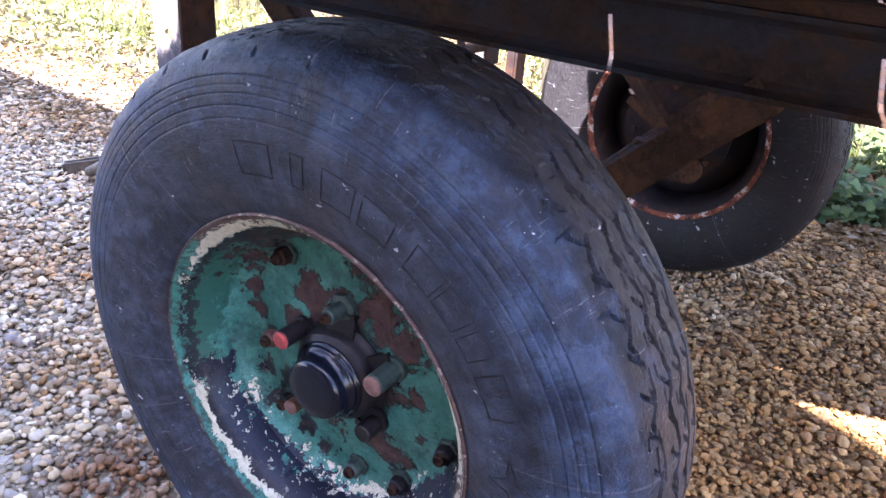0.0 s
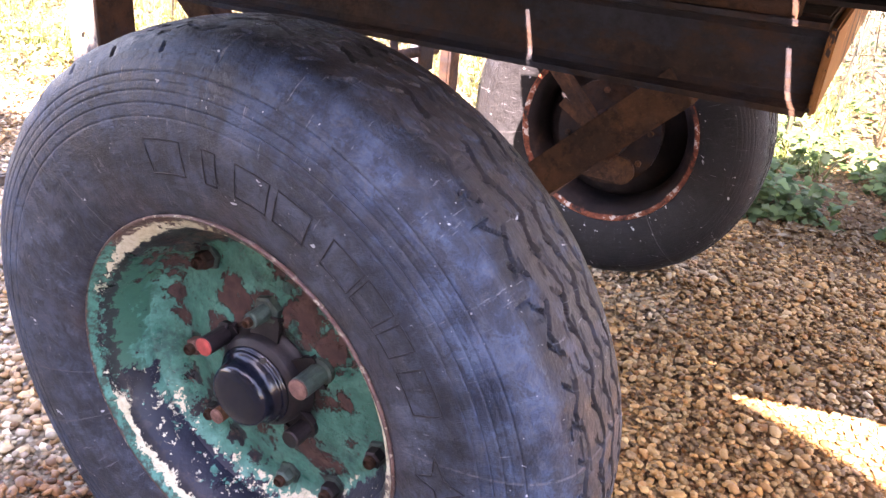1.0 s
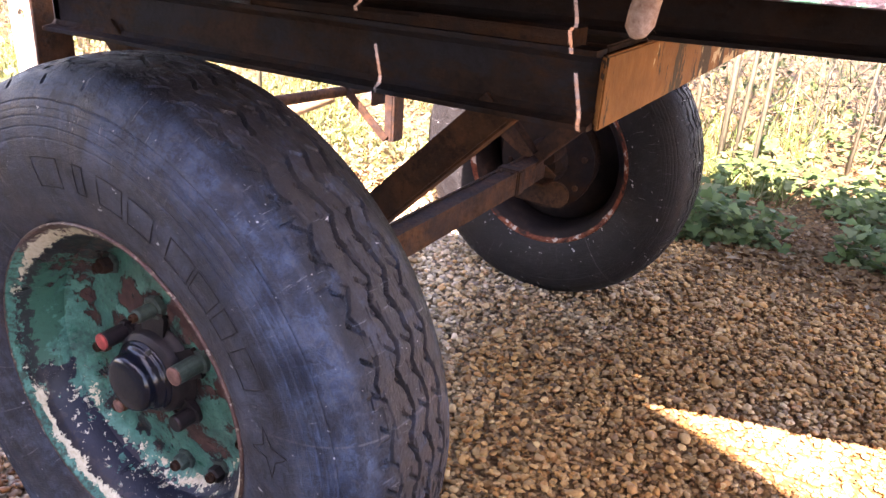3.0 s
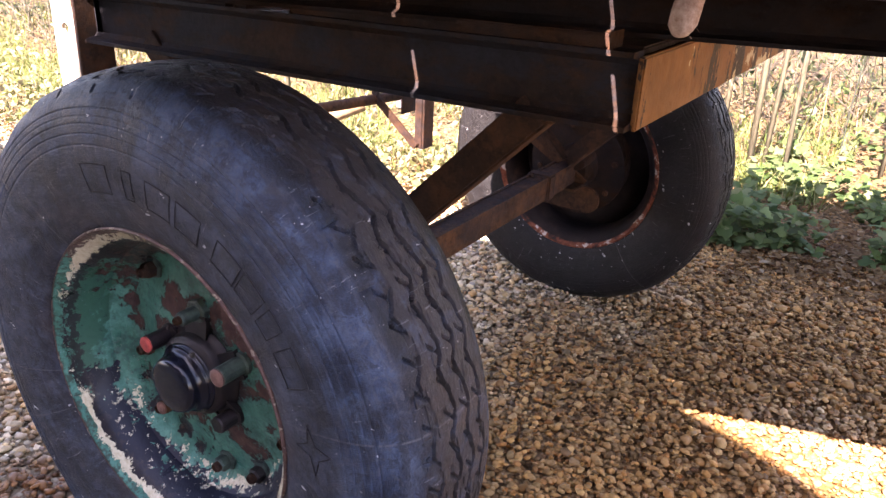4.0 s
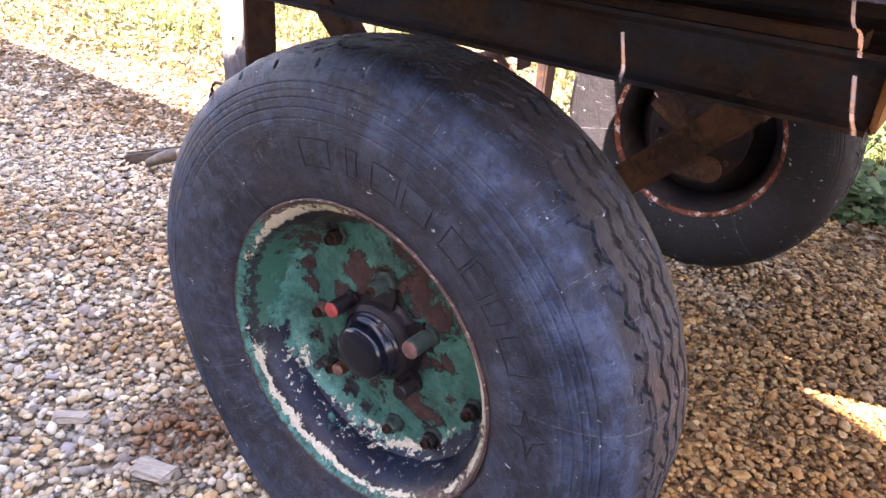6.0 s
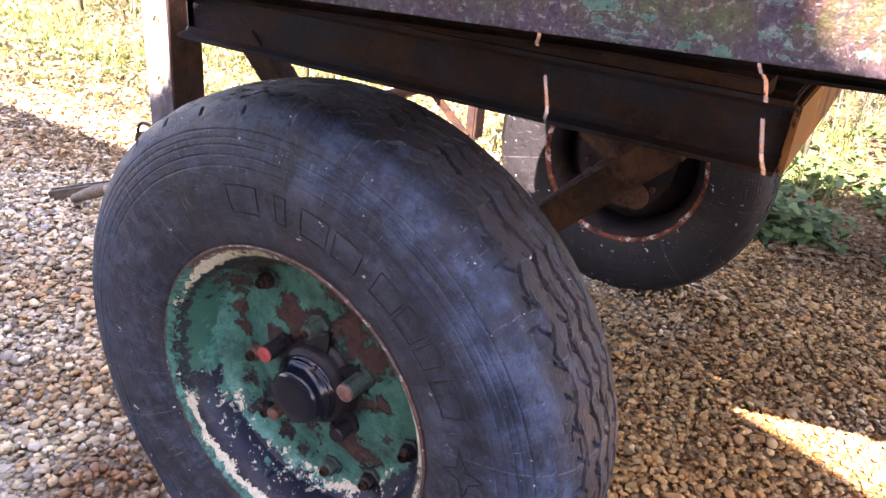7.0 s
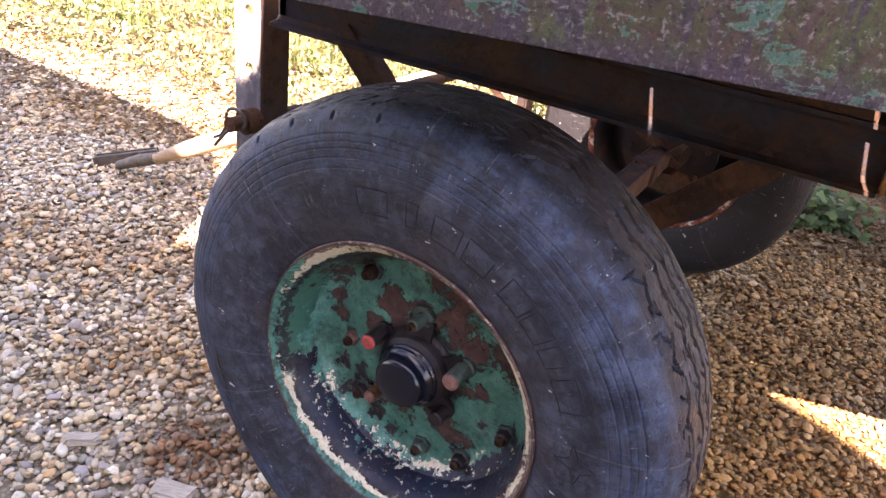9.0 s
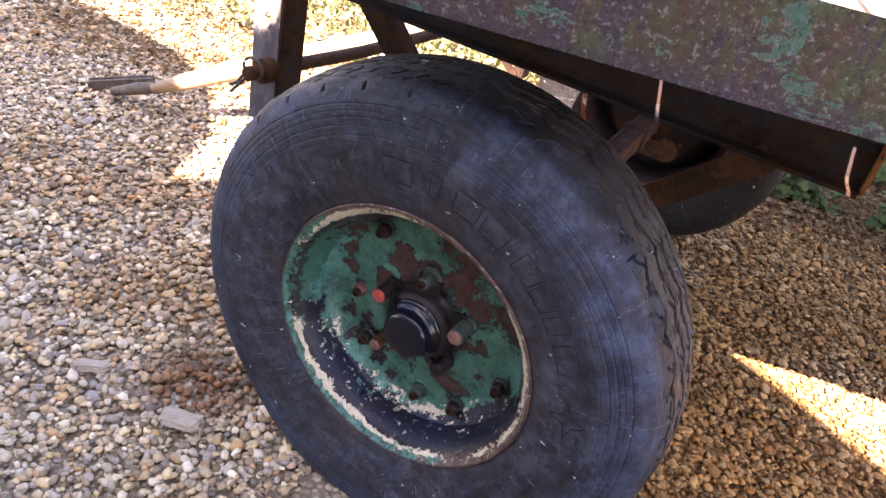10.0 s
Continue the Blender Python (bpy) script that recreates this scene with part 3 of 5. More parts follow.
WOOD = make_simple("ash_wood", (0.26, 0.165, 0.09), (0.42, 0.30, 0.18), 22, 0.55, stretch=(0.3, 4, 4), bump=0.0005)
# pale so that the added shelter boards bounce light onto the wheel
BOUNCE_BOARD = make_simple("pale_bounce_boards", (0.30, 0.28, 0.25), (0.52, 0.49, 0.45), 14, 0.85, stretch=(6, 6, 0.5), bump=0.002)
GREYWOOD = make_simple("weathered_boards", (0.10, 0.08, 0.06), (0.24, 0.20, 0.16), 14, 0.85, stretch=(6, 6, 0.5), bump=0.002)
TIN = make_simple("galvanised_tin", (0.30, 0.31, 0.32), (0.48, 0.49, 0.50), 8, 0.5, 0.4)
RED = make_simple("faded_red_paint", (0.20, 0.030, 0.026), (0.46, 0.075, 0.060), 60, 0.6)
STEEL = make_simple("dull_steel", (0.014, 0.022, 0.019), (0.085, 0.072, 0.064), 60, 0.55, 0.2)
ROPE = make_simple("pale_rope", (0.30, 0.19, 0.14), (0.56, 0.43, 0.35), 160, 0.9, bump=0.002)
LITTER = make_leaf("dry_leaves", [(0.068, 0.031, 0.010), (0.162, 0.089, 0.031), (0.093, 0.044, 0.014), (0.238, 0.153, 0.068), (0.128, 0.070, 0.024), (0.187, 0.111, 0.043), (0.306, 0.230, 0.136)])
GRASS = make_leaf("grass_blades", [(0.088, 0.112, 0.024), (0.176, 0.192, 0.064), (0.056, 0.096, 0.016), (0.256, 0.248, 0.128), (0.120, 0.160, 0.032)])
IVY = make_leaf("ivy_leaves", [(0.036, 0.066, 0.020), (0.075, 0.120, 0.034), (0.120, 0.165, 0.056), (0.056, 0.086, 0.032), (0.170, 0.190, 0.085)])
SHRUB = make_leaf("weed_leaves", [(0.078, 0.094, 0.027), (0.156, 0.164, 0.070), (0.234, 0.211, 0.117), (0.187, 0.156, 0.086), (0.125, 0.148, 0.039), (0.281, 0.250, 0.156), (0.187, 0.211, 0.055), (0.312, 0.281, 0.195)])
HEDGE = make_leaf("hedge_foliage_leaves", [(0.015, 0.028, 0.014), (0.042, 0.063, 0.032), (0.105, 0.117, 0.059), (0.054, 0.054, 0.027), (0.033, 0.054, 0.027), (0.180, 0.173, 0.086), (0.150, 0.195, 0.098)])
STALK = make_leaf("dry_stalk_straw", [(0.080, 0.068, 0.051), (0.160, 0.136, 0.102), (0.048, 0.056, 0.042), (0.208, 0.184, 0.138)])
BARK = make_simple("stem_bark", (0.06, 0.052, 0.032), (0.17, 0.15, 0.095), 30, 0.85, stretch=(4, 4, 0.6), bump=0.002)


# ---- building helpers ----
def thing(name, at, label, category, group="", kind=""):
    e = new(name)
    e.location = at
    e.empty_display_size = 0.05
    return tagged(e, label, category, group, kind)


def mesh_object(name, bm, material, smooth=True):
    me = bpy.data.meshes.new(name)
    bm.normal_update()
    bm.to_mesh(me)
    bm.free()
    if smooth:
        me.shade_smooth()
    me.materials.append(material)
    return new(name, me)


def root_location(ob):
    p = Vector(ob.location)
    while ob.parent:
        ob = ob.parent
        p += ob.location
    return p


def part(name, bm, material, parent, label="", smooth=False, local=False):
    """One mesh under a thing or a part; built in world places unless local."""
    if not local:
        bmesh.ops.translate(bm, verts=bm.verts, vec=-root_location(parent))
    ob = mesh_object(name, bm, material, smooth)
    ob.parent = parent
    return tagged(ob, label)


def box_bm(lo, hi, bevel=0.003, bm=None):
    bm = bm or bmesh.new()
    r = bmesh.ops.create_cube(bm, size=1)
    lo, hi = Vector(lo), Vector(hi)
    for v in r["verts"]:
        v.co = Vector([lo[i] + (v.co[i] + 0.5) * (hi[i] - lo[i]) for i in range(3)])
    if bevel:
        es = {e for v in r["verts"] for e in v.link_edges}
        bmesh.ops.bevel(bm, geom=list(es), offset=bevel, segments=2, affect="EDGES")
    return bm


def bar_bm(a, b, w, h, bevel=0.002, up=(0, 0, 1), bm=None):
    """A square bar from a to b, w wide and h high."""
    bm = bm or bmesh.new()
    a, b = Vector(a), Vector(b)
    d = (b - a).normalized()
    s = d.cross(Vector(up)).normalized()
    u = s.cross(d)
    n = bmesh.ops.create_cube(bm, size=1)["verts"]
    for v in n:
        c = v.co.copy()
        v.co = a.lerp(b, c.z + 0.5) + s * c.x * w + u * c.y * h
    if bevel:
        bmesh.ops.bevel(bm, geom=list({e for v in n for e in v.link_edges}), offset=bevel, segments=2, affect="EDGES")
    return bm


def tube_bm(points, radii, seg=14, bm=None, cap=True):
    """A tube through points with a radius at each."""
    bm = bm or bmesh.new()
    pts = [Vector(p) for p in points]
    rings = []
    for i, p in enumerate(pts):
        d = (pts[min(i + 1, len(pts) - 1)] - pts[max(i - 1, 0)]).normalized()
        s = d.cross(Vector((0, 0, 1)) if abs(d.z) < 0.9 else Vector((1, 0, 0))).normalized()
        u = s.cross(d)
        r = radii[i] if isinstance(radii, (list, tuple)) else radii
        rings.append([bm.verts.new(p + r * (math.cos(k * math.tau / seg) * s + math.sin(k * math.tau / seg) * u)) for k in range(seg)])
    for a, b in zip(rings, rings[1:]):
        for k in range(seg):
            bm.faces.new((a[k], a[(k + 1) % seg], b[(k + 1) % seg], b[k]))
    if cap:
        bm.faces.new(rings[0][::-1])
        bm.faces.new(rings[-1])
    bmesh.ops.recalc_face_normals(bm, faces=bm.faces)
    return bm


def lathe_bm(profile, seg=96, bm=None):
    """Turns (radius, y) pairs about the y axis."""
    bm = bm or bmesh.new()
    rings = []
    for r, y in profile:
        if r < 1e-5:
            rings.append([bm.verts.new((0, y, 0))])
        else:
            rings.append([bm.verts.new((r * math.cos(k * math.tau / seg), y, r * math.sin(k * math.tau / seg))) for k in range(seg)])
    for a, b in zip(rings, rings[1:]):
        for k in range(seg):
            j = (k + 1) % seg
            if len(a) == 1 and len(b) == 1:
                continue
            if len(a) == 1:
                bm.faces.new((a[0], b[k], b[j]))
            elif len(b) == 1:
                bm.faces.new((a[k], b[0], a[j]))
            else:
                bm.faces.new((a[k], b[k], b[j], a[j]))
    bmesh.ops.recalc_face_normals(bm, faces=bm.faces)
    return bm


def grid_mesh(name, co, closed_u, material, smooth=True):
    """A mesh from an array of places [u, v, 3]; closed_u: u runs round."""
    nu, nv, _ = co.shape
    idx = np.arange(nu * nv).reshape(nu, nv)
    a = idx if closed_u else idx[:-1]
    b = np.roll(idx, -1, 0) if closed_u else idx[1:]
    faces = np.stack([a[:, :-1], a[:, 1:], b[:, 1:], b[:, :-1]], -1).reshape(-1, 4)
    return raw_mesh(name, co.reshape(-1, 3), faces, material, smooth)


def raw_mesh(name, verts, faces, material, smooth=True):
    me = bpy.data.meshes.new(name)
    k = faces.shape[1]
    me.vertices.add(len(verts))
    me.vertices.foreach_set("co", np.ascontiguousarray(verts, dtype=np.float32).ravel())
    me.loops.add(faces.size)
    me.loops.foreach_set("vertex_index", np.ascontiguousarray(faces, dtype=np.int32).ravel())
    me.polygons.add(len(faces))
    me.polygons.foreach_set("loop_start", np.arange(0, faces.size, k, dtype=np.int32))
    me.update(calc_edges=True)
    me.validate()
    if smooth:
        me.shade_smooth()
    me.materials.append(material)
    return new(name, me)


# ---- ground ----
def ground_height(x, y):
    """Low swells of the gravel, rising to a bank at the back."""
    h = 0.006 * np.sin(3.1 * x + 1.0) * np.cos(2.7 * y) + 0.004 * np.sin(7.3 * x - 2 * y)
    edge = 1.55 + 0.25 * np.clip(x + 1.2, 0, 3)
    return h + 0.10 * np.clip(y - edge - 0.6, 0, 2.5) * 0.6


def build_ground():
    u = np.concatenate([np.linspace(-400, -6, 12), np.linspace(-5.5, 4.5, 120), np.linspace(5, 400, 12)])
    v = np.concatenate([np.linspace(-400, -3, 10), np.linspace(-2.5, 6, 110), np.linspace(7, 400, 12)])
    X, Y = np.meshgrid(u, v, indexing="ij")
    Z = ground_height(X, Y) - 0.008
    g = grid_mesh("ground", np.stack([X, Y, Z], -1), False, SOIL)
    return tagged(g, "brown earth under loose gravel and leaf litter", "ground", kind="structure")


def pebble_shape():
    """A rounded block: eight corners and six face middles."""
    co = [(x, y, z) for x in (-1, 1) for y in (-1, 1) for z in (-1, 1)] + [(-1.5, 0, 0), (1.5, 0, 0), (0, -1.5, 0), (0, 1.5, 0), (0, 0, -1.45), (0, 0, 1.45)]
    co = np.array(co, dtype=float) / 1.5
    rings = [(8, (0, 1, 3, 2)), (9, (4, 6, 7, 5)), (10, (0, 4, 5, 1)), (11, (2, 3, 7, 6)), (12, (0, 2, 6, 4)), (13, (1, 5, 7, 3))]
    faces = np.array([(q[k], q[(k + 1) % 4], c) for c, q in rings for k in range(4)])
    return co, faces


def pebble_mesh(name, x, y, size, rng, lift, smooth=True):
    base, faces = pebble_shape()
    n = len(x)
    s = size * np.exp(rng.normal(0, 0.30, n))
    dims = np.stack([s * rng.uniform(0.9, 1.35, n), s * rng.uniform(0.75, 1.05, n), s * rng.uniform(0.36, 0.62, n)], 1) * 0.5
    yaw, ax, ay = rng.uniform(0, 6.283, n), rng.normal(0, 0.26, n), rng.normal(0, 0.26, n)
    lump = 1 + 0.13 * rng.normal(size=(n, len(base), 1))
    p = base[None] * lump * dims[:, None]
    c, q = np.cos(ax)[:, None], np.sin(ax)[:, None]
    p = np.stack([p[..., 0], c * p[..., 1] - q * p[..., 2], q * p[..., 1] + c * p[..., 2]], -1)
    c, q = np.cos(ay)[:, None], np.sin(ay)[:, None]
    p = np.stack([c * p[..., 0] + q * p[..., 2], p[..., 1], -q * p[..., 0] + c * p[..., 2]], -1)
    c, q = np.cos(yaw)[:, None], np.sin(yaw)[:, None]
    p = np.stack([c * p[..., 0] - q * p[..., 1], q * p[..., 0] + c * p[..., 1], p[..., 2]], -1)
    p += np.stack([x, y, ground_height(x, y) + lift + rng.uniform(-0.006, 0.005, n)], -1)[:, None]
    f = (faces[None] + (np.arange(n) * len(base))[:, None, None]).reshape(-1, 3)
    return raw_mesh(name, p.reshape(-1, 3), f, PEBBLE, smooth)


build_ground()
rng = np.random.default_rng(7)
n1 = 35000
px, py = rng.uniform(-0.1, 1.5, n1), rng.uniform(0.15, 2.2, n1)
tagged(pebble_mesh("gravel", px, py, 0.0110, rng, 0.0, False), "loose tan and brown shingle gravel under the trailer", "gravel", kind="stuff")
n1 = 38000
px, py = rng.uniform(-1.9, -0.1, n1), rng.uniform(-0.55, 1.75, n1)
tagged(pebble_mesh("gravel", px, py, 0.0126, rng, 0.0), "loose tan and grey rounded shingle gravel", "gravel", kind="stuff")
n2 = 14000
px, py = rng.uniform(-4.2, -1.9, n2), rng.uniform(0.0, 1.25, n2)
tagged(pebble_mesh("gravel", px, py, 0.0165, rng, 0.0), "loose tan gravel of the drive beyond the trailer", "gravel", kind="stuff")


# ---- wheels ----
TYRE_MID = 0.088


def tyre_profile(coarse=1.0):
    """Radius and y along the tyre's section, smoothed."""
    prof = [(0.217, 0.006), (0.224, 0.001), (0.232, -0.004), (0.262, -0.012), (0.296, -0.017), (0.320, -0.0177), (0.346, -0.0155), (0.367, -0.0095),
            (0.3835, 0.000), (0.3945, 0.011), (0.4020, 0.027), (0.4060, 0.046), (0.4082, 0.070), (0.4086, TYRE_MID)]
    prof = prof + [(r, 2 * TYRE_MID - y) for r, y in prof[-2::-1]]
    P = np.array(prof)
    d = np.r_[0, np.cumsum(np.hypot(*np.diff(P, axis=0).T))]
    fine = np.linspace(0, d[-1], 1301)
    R, Y = np.interp(fine, d, P[:, 0]), np.interp(fine, d, P[:, 1])
    k = np.ones(41) / 41
    R[20:-20], Y[20:-20] = np.convolve(R, k, "valid"), np.convolve(Y, k, "valid")
    # closer rings over the sidewall ribs and the tread, wide ones on the inner side
    step = np.where(Y > 0.150, 0.007, np.where((Y > 0.024) & (R > 0.39), 0.0009, np.where((R > 0.322) & (R < 0.374), 0.0009, 0.0035))) * coarse
    s = np.cumsum(np.gradient(fine) / step)
    n = int(s[-1])
    pick = np.interp(np.linspace(s[0], s[-1], n), s, fine)
    return np.interp(pick, fine, R), np.interp(pick, fine, Y)


def tyre_mesh(nt=1150, coarse=1.0):
    """The tyre about its own y axis, outer face at y near 0, with zigzag tread grooves, shoulder slots and sidewall ribs."""
    R, Y = tyre_profile(coarse)
    tr, ty = np.gradient(R), np.gradient(Y)
    L = np.hypot(tr, ty)
    nr, ny = ty / L, -tr / L
    th = np.arange(nt) * math.tau / nt
    ph = (th * 34 / math.tau) % 1
    zig = np.where(ph < 0.34, ph / 0.34, 1 - (ph - 0.34) / 0.66) * 2 - 1
    w = Y[None] - TYRE_MID
    depth = np.zeros((nt, len(R)))
    crown = (R > 0.397)[None]
    wob = (0.0009 * np.sin(th * 61 + 2) + 0.0006 * np.sin(th * 143 + 1))[:, None]
    hooks = np.clip(np.sin(th * 34 + 1.0) * 3 + 0.8, 0.4, 1)[:, None]
    for k0 in (-0.046, -0.0135, 0.0135, 0.041):
        g = np.abs(w - k0 - 0.0062 * zig[:, None] - wob)
        depth = np.maximum(depth, np.clip((0.0030 - g) / 0.0008, 0, 1) * (0.0125 if k0 > -0.03 else 0.0045 * hooks * np.clip(np.cos(th + 0.17) * 2.2 - 0.1, 0.15, 1)[:, None]) * crown)
        # short hooked sipes beside each groove
        si = np.abs(((th[:, None] * 68 / math.tau + (w - k0) * 26) % 1) - 0.5)
        near = (np.abs(w - k0) < 0.0125) & (w < k0 + 0.004)
        depth = np.maximum(depth, np.clip((0.07 - si) / 0.03, 0, 1) * 0.0045 * near * crown)
    # worn and chipped block edges
    rg = np.random.default_rng(5)
    chips = np.kron(rg.random((nt // 6 + 1, len(R) // 6 + 1)), np.ones((6, 6)))[:nt, :len(R)]
    depth = np.maximum(depth, np.where(chips > 0.87, 0.0016, 0.0) * crown * (np.abs(w) < 0.072))
    fine = np.kron(rg.random((nt // 2 + 1, len(R) // 2 + 1)), np.ones((2, 2)))[:nt, :len(R)]
    depth = depth + fine * 0.0005 * crown
    # ragged bites out of the shoulder rib, one group for each pitch
    cell = np.floor(th * 102 / math.tau).astype(int) % 102
    reach, at, deep = rg.uniform(0.003, 0.012, 102), rg.uniform(-0.070, -0.050, 102), rg.uniform(-0.003, 0.0042, 102).clip(0)
    notch = np.abs(((th * 102 / math.tau) % 1) - 0.5)[:, None] + 9 * np.abs(w - at[cell][:, None]) * (np.abs(w - at[cell][:, None]) > reach[cell][:, None] * 0.5)
    facing = np.clip(np.cos(th - radians(-10)) * 2.2 - 0.25, 0, 1)[:, None]
    depth = np.maximum(depth, facing * np.clip((0.13 - notch) / 0.06, 0, 1) * deep[cell][:, None] * (R > 0.392)[None])
    slot = np.abs(((th * 34 / math.tau + 0.2) % 1) - 0.5)[:, None]
    sh = (np.abs(w) > 0.078) & (np.abs(w) < 0.094) & (R[None] > 0.386)
    depth = np.maximum(depth, np.clip((0.040 - slot) / 0.02, 0, 1) * 0.0045 * sh * np.clip(0.25 - 1.3 * np.cos(th + 0.2), 0.12, 1)[:, None])
    for r0, h in ((0.243, 0.0006), (0.328, 0.0007), (0.341, 0.0009), (0.352, 0.0008), (0.360, 0.0006), (0.369, 0.0009)):
        depth += np.clip(1.4 - np.abs(R - r0) / 0.0010, 0, 1)[None] * h * (Y < 0.08)[None]
    step = np.sin(th * 34 + 0.5)[:, None]
    wear = 0.0011 * np.sin(th * 5 + 1)[:, None] * crown + 0.0007 * step * ((Y > 0.000) & (Y < 0.042))[None]
    r = R[None] - nr[None] * depth + wear
    y = Y[None] - ny[None] * depth
    return np.stack([r * np.cos(th)[:, None], y, r * np.sin(th)[:, None]], -1)


def settled(co, floor, spread):
    """The tyre pressed flat where it stands, its walls bulging a little there."""
    z = co[..., 2]
    under = np.clip((floor + 0.10 - z) / 0.10, 0, 1)
    co[..., 1] = TYRE_MID + (co[..., 1] - TYRE_MID) * (1 + spread * under)
    co[..., 2] = np.maximum(z, floor)
    return co


SIDE_R, SIDE_Y = (v[v_ok] for v_ok in [tyre_profile()[1] < 0.01] for v in tyre_profile())


def outline_bm(a0, a1, r0, r1, loop):
    """One raised closed line on the sidewall between two angles and two radii."""
    pts = []
    for (ua, va), (ub, vb) in zip(loop, loop[1:] + loop[:1]):
        for i in range(4):
            u, v = ua + (ub - ua) * i / 4, va + (vb - va) * i / 4
            a, r = radians(a0 + (a1 - a0) * u), r0 + (r1 - r0) * v
            pts.append((r * math.cos(a), float(np.interp(r, SIDE_R, SIDE_Y)) - 0.0001, r * math.sin(a)))
    return tube_bm(pts + pts[:2], 0.0010, 6, cap=False)


BLOCK = [(0, 0), (1, 0), (1, 1), (0, 1)]
STAR = [(0.5, 0), (0.62, 0.4), (1, 0.5), (0.65, 0.65), (0.5, 1), (0.38, 0.62), (0, 0.5), (0.36, 0.38)]


def nut_bm(at, r, length, y_dir=-1):
    """A hexagonal nut with a chamfered end; its axis runs along y."""
    x, y, z = at
    bm = bmesh.new()
    prof = [(r, 0), (r, length * 0.85), (r * 0.82, length), (0, length)]
    rings = []
    for rr, l in prof:
        if rr == 0:
            rings.append([bm.verts.new((x, y + y_dir * l, z))])
        else:
            rings.append([bm.verts.new((x + rr * math.cos(k * math.tau / 6 + 0.3), y + y_dir * l, z + rr * math.sin(k * math.tau / 6 + 0.3))) for k in range(6)])
    for a, b in zip(rings, rings[1:]):
        for k in range(6):
            j = (k + 1) % 6
            if len(b) == 1:
                bm.faces.new((a[k], a[j], b[0]))
            else:
                bm.faces.new((a[k], a[j], b[j], b[k]))
    bmesh.ops.recalc_face_normals(bm, faces=bm.faces)
    return bm


def stud_bm(at, r, length, seg=18):
    x, y, z = at
    b = lathe_bm([(r * 1.25, 0.0), (r * 1.25, -0.006), (r, -0.008), (r, -length + 0.002), (r * 0.88, -length), (0, -length)], seg)
    bmesh.ops.translate(b, verts=b.verts, vec=(x, y, z))
    return b


AXLE_Z = 0.362


def build_wheel(paint, label, nt, coarse, crown, inward=False):
    wheel = thing("wheel", (0, 0, AXLE_Z), label, "wheel", "trailer wheels")
    co = tyre_mesh(nt, coarse)
    r = np.hypot(co[..., 0], co[..., 2])
    co[..., ::2] *= (np.where(r > 0.2245, 0.2245 + (r - 0.2245) * (crown - 0.2245) / (0.4086 - 0.2245), r) / r)[..., None]
    if inward:
        co[..., 1] = 2 * TYRE_MID - co[..., 1] * 0.85
        co = co[::-1]
    else:
        co = settled(co, 0.004 - AXLE_Z, 0.12)
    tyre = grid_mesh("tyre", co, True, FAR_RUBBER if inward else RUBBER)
    tyre.parent = wheel
    tyre.data.set_sharp_from_angle(angle=radians(38))
    tagged(tyre, "worn scuffed black rubber tyre with zigzag tread")
    for a0, a1 in () if inward else ((103, 94), (88.6, 85.6), (81, 73.4), (71.5, 64), (59, 51.5), (50.5, 43.6), (42, 37), (33.8, 25)):
        part("raised_marking", outline_bm(a0, a1, 0.272, 0.307, BLOCK), MARKING, tyre, local=True)
    if not inward:
        part("raised_star", outline_bm(16.5, 4, 0.256, 0.312, STAR), MARKING, tyre, local=True)
    rim = [(0.219, 0.170), (0.2245, 0.175), (0.2225, 0.178), (0.2155, 0.172), (0.205, 0.167), (0.193, 0.156), (0.186, 0.125), (0.184, 0.09), (0.190, 0.05),
           (0.200, 0.022), (0.208, 0.010), (0.2155, 0.0065), (0.2195, 0.001), (0.2225, -0.0035), (0.2245, -0.001), (0.2245, 0.004), (0.219, 0.010)]
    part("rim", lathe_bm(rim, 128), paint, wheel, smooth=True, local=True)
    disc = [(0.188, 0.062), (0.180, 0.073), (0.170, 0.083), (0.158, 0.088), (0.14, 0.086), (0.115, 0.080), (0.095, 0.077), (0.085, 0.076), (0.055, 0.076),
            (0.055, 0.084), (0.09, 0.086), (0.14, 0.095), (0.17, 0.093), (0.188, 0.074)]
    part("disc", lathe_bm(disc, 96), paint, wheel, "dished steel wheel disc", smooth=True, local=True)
    return wheel


build_wheel(WHEEL, "worn black tyre on a peeling green steel wheel on gravel", 1080, 1.0, 0.4086)
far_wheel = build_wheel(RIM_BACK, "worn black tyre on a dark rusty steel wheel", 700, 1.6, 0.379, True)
far_wheel.matrix_basis = pose(-0.005, 1.4745, AXLE_Z - 0.006, 0, 143, 180)

hub = thing("hub", (0, 0, AXLE_Z), "dark steel wheel hub with a glossy black cap", "hub")
part("barrel", lathe_bm([(0.066, 0.0762), (0.066, 0.0735), (0.062, 0.071), (0.059, 0.064), (0.0575, 0.056), (0.0555, 0.0535), (0.0535, 0.0525), (0.0525, 0.0495), (0.046, 0.048), (0, 0.048)], 64), HUB_BLACK, hub, smooth=True, local=True)
part("cap", lathe_bm([(0.0500, 0.0495), (0.0500, 0.0465), (0.0475, 0.0455), (0.0462, 0.0425), (0.0457, 0.0405), (0.0440, 0.0398), (0.0432, 0.0375), (0.0405, 0.0362), (0.0400, 0.028),
                      (0.0388, 0.0235), (0.0362, 0.0190), (0.0315, 0.0168), (0.022, 0.0162), (0.012, 0.0160), (0, 0.0160)], 64), BLACK, hub, "glossy black domed hub cap", smooth=True, local=True)
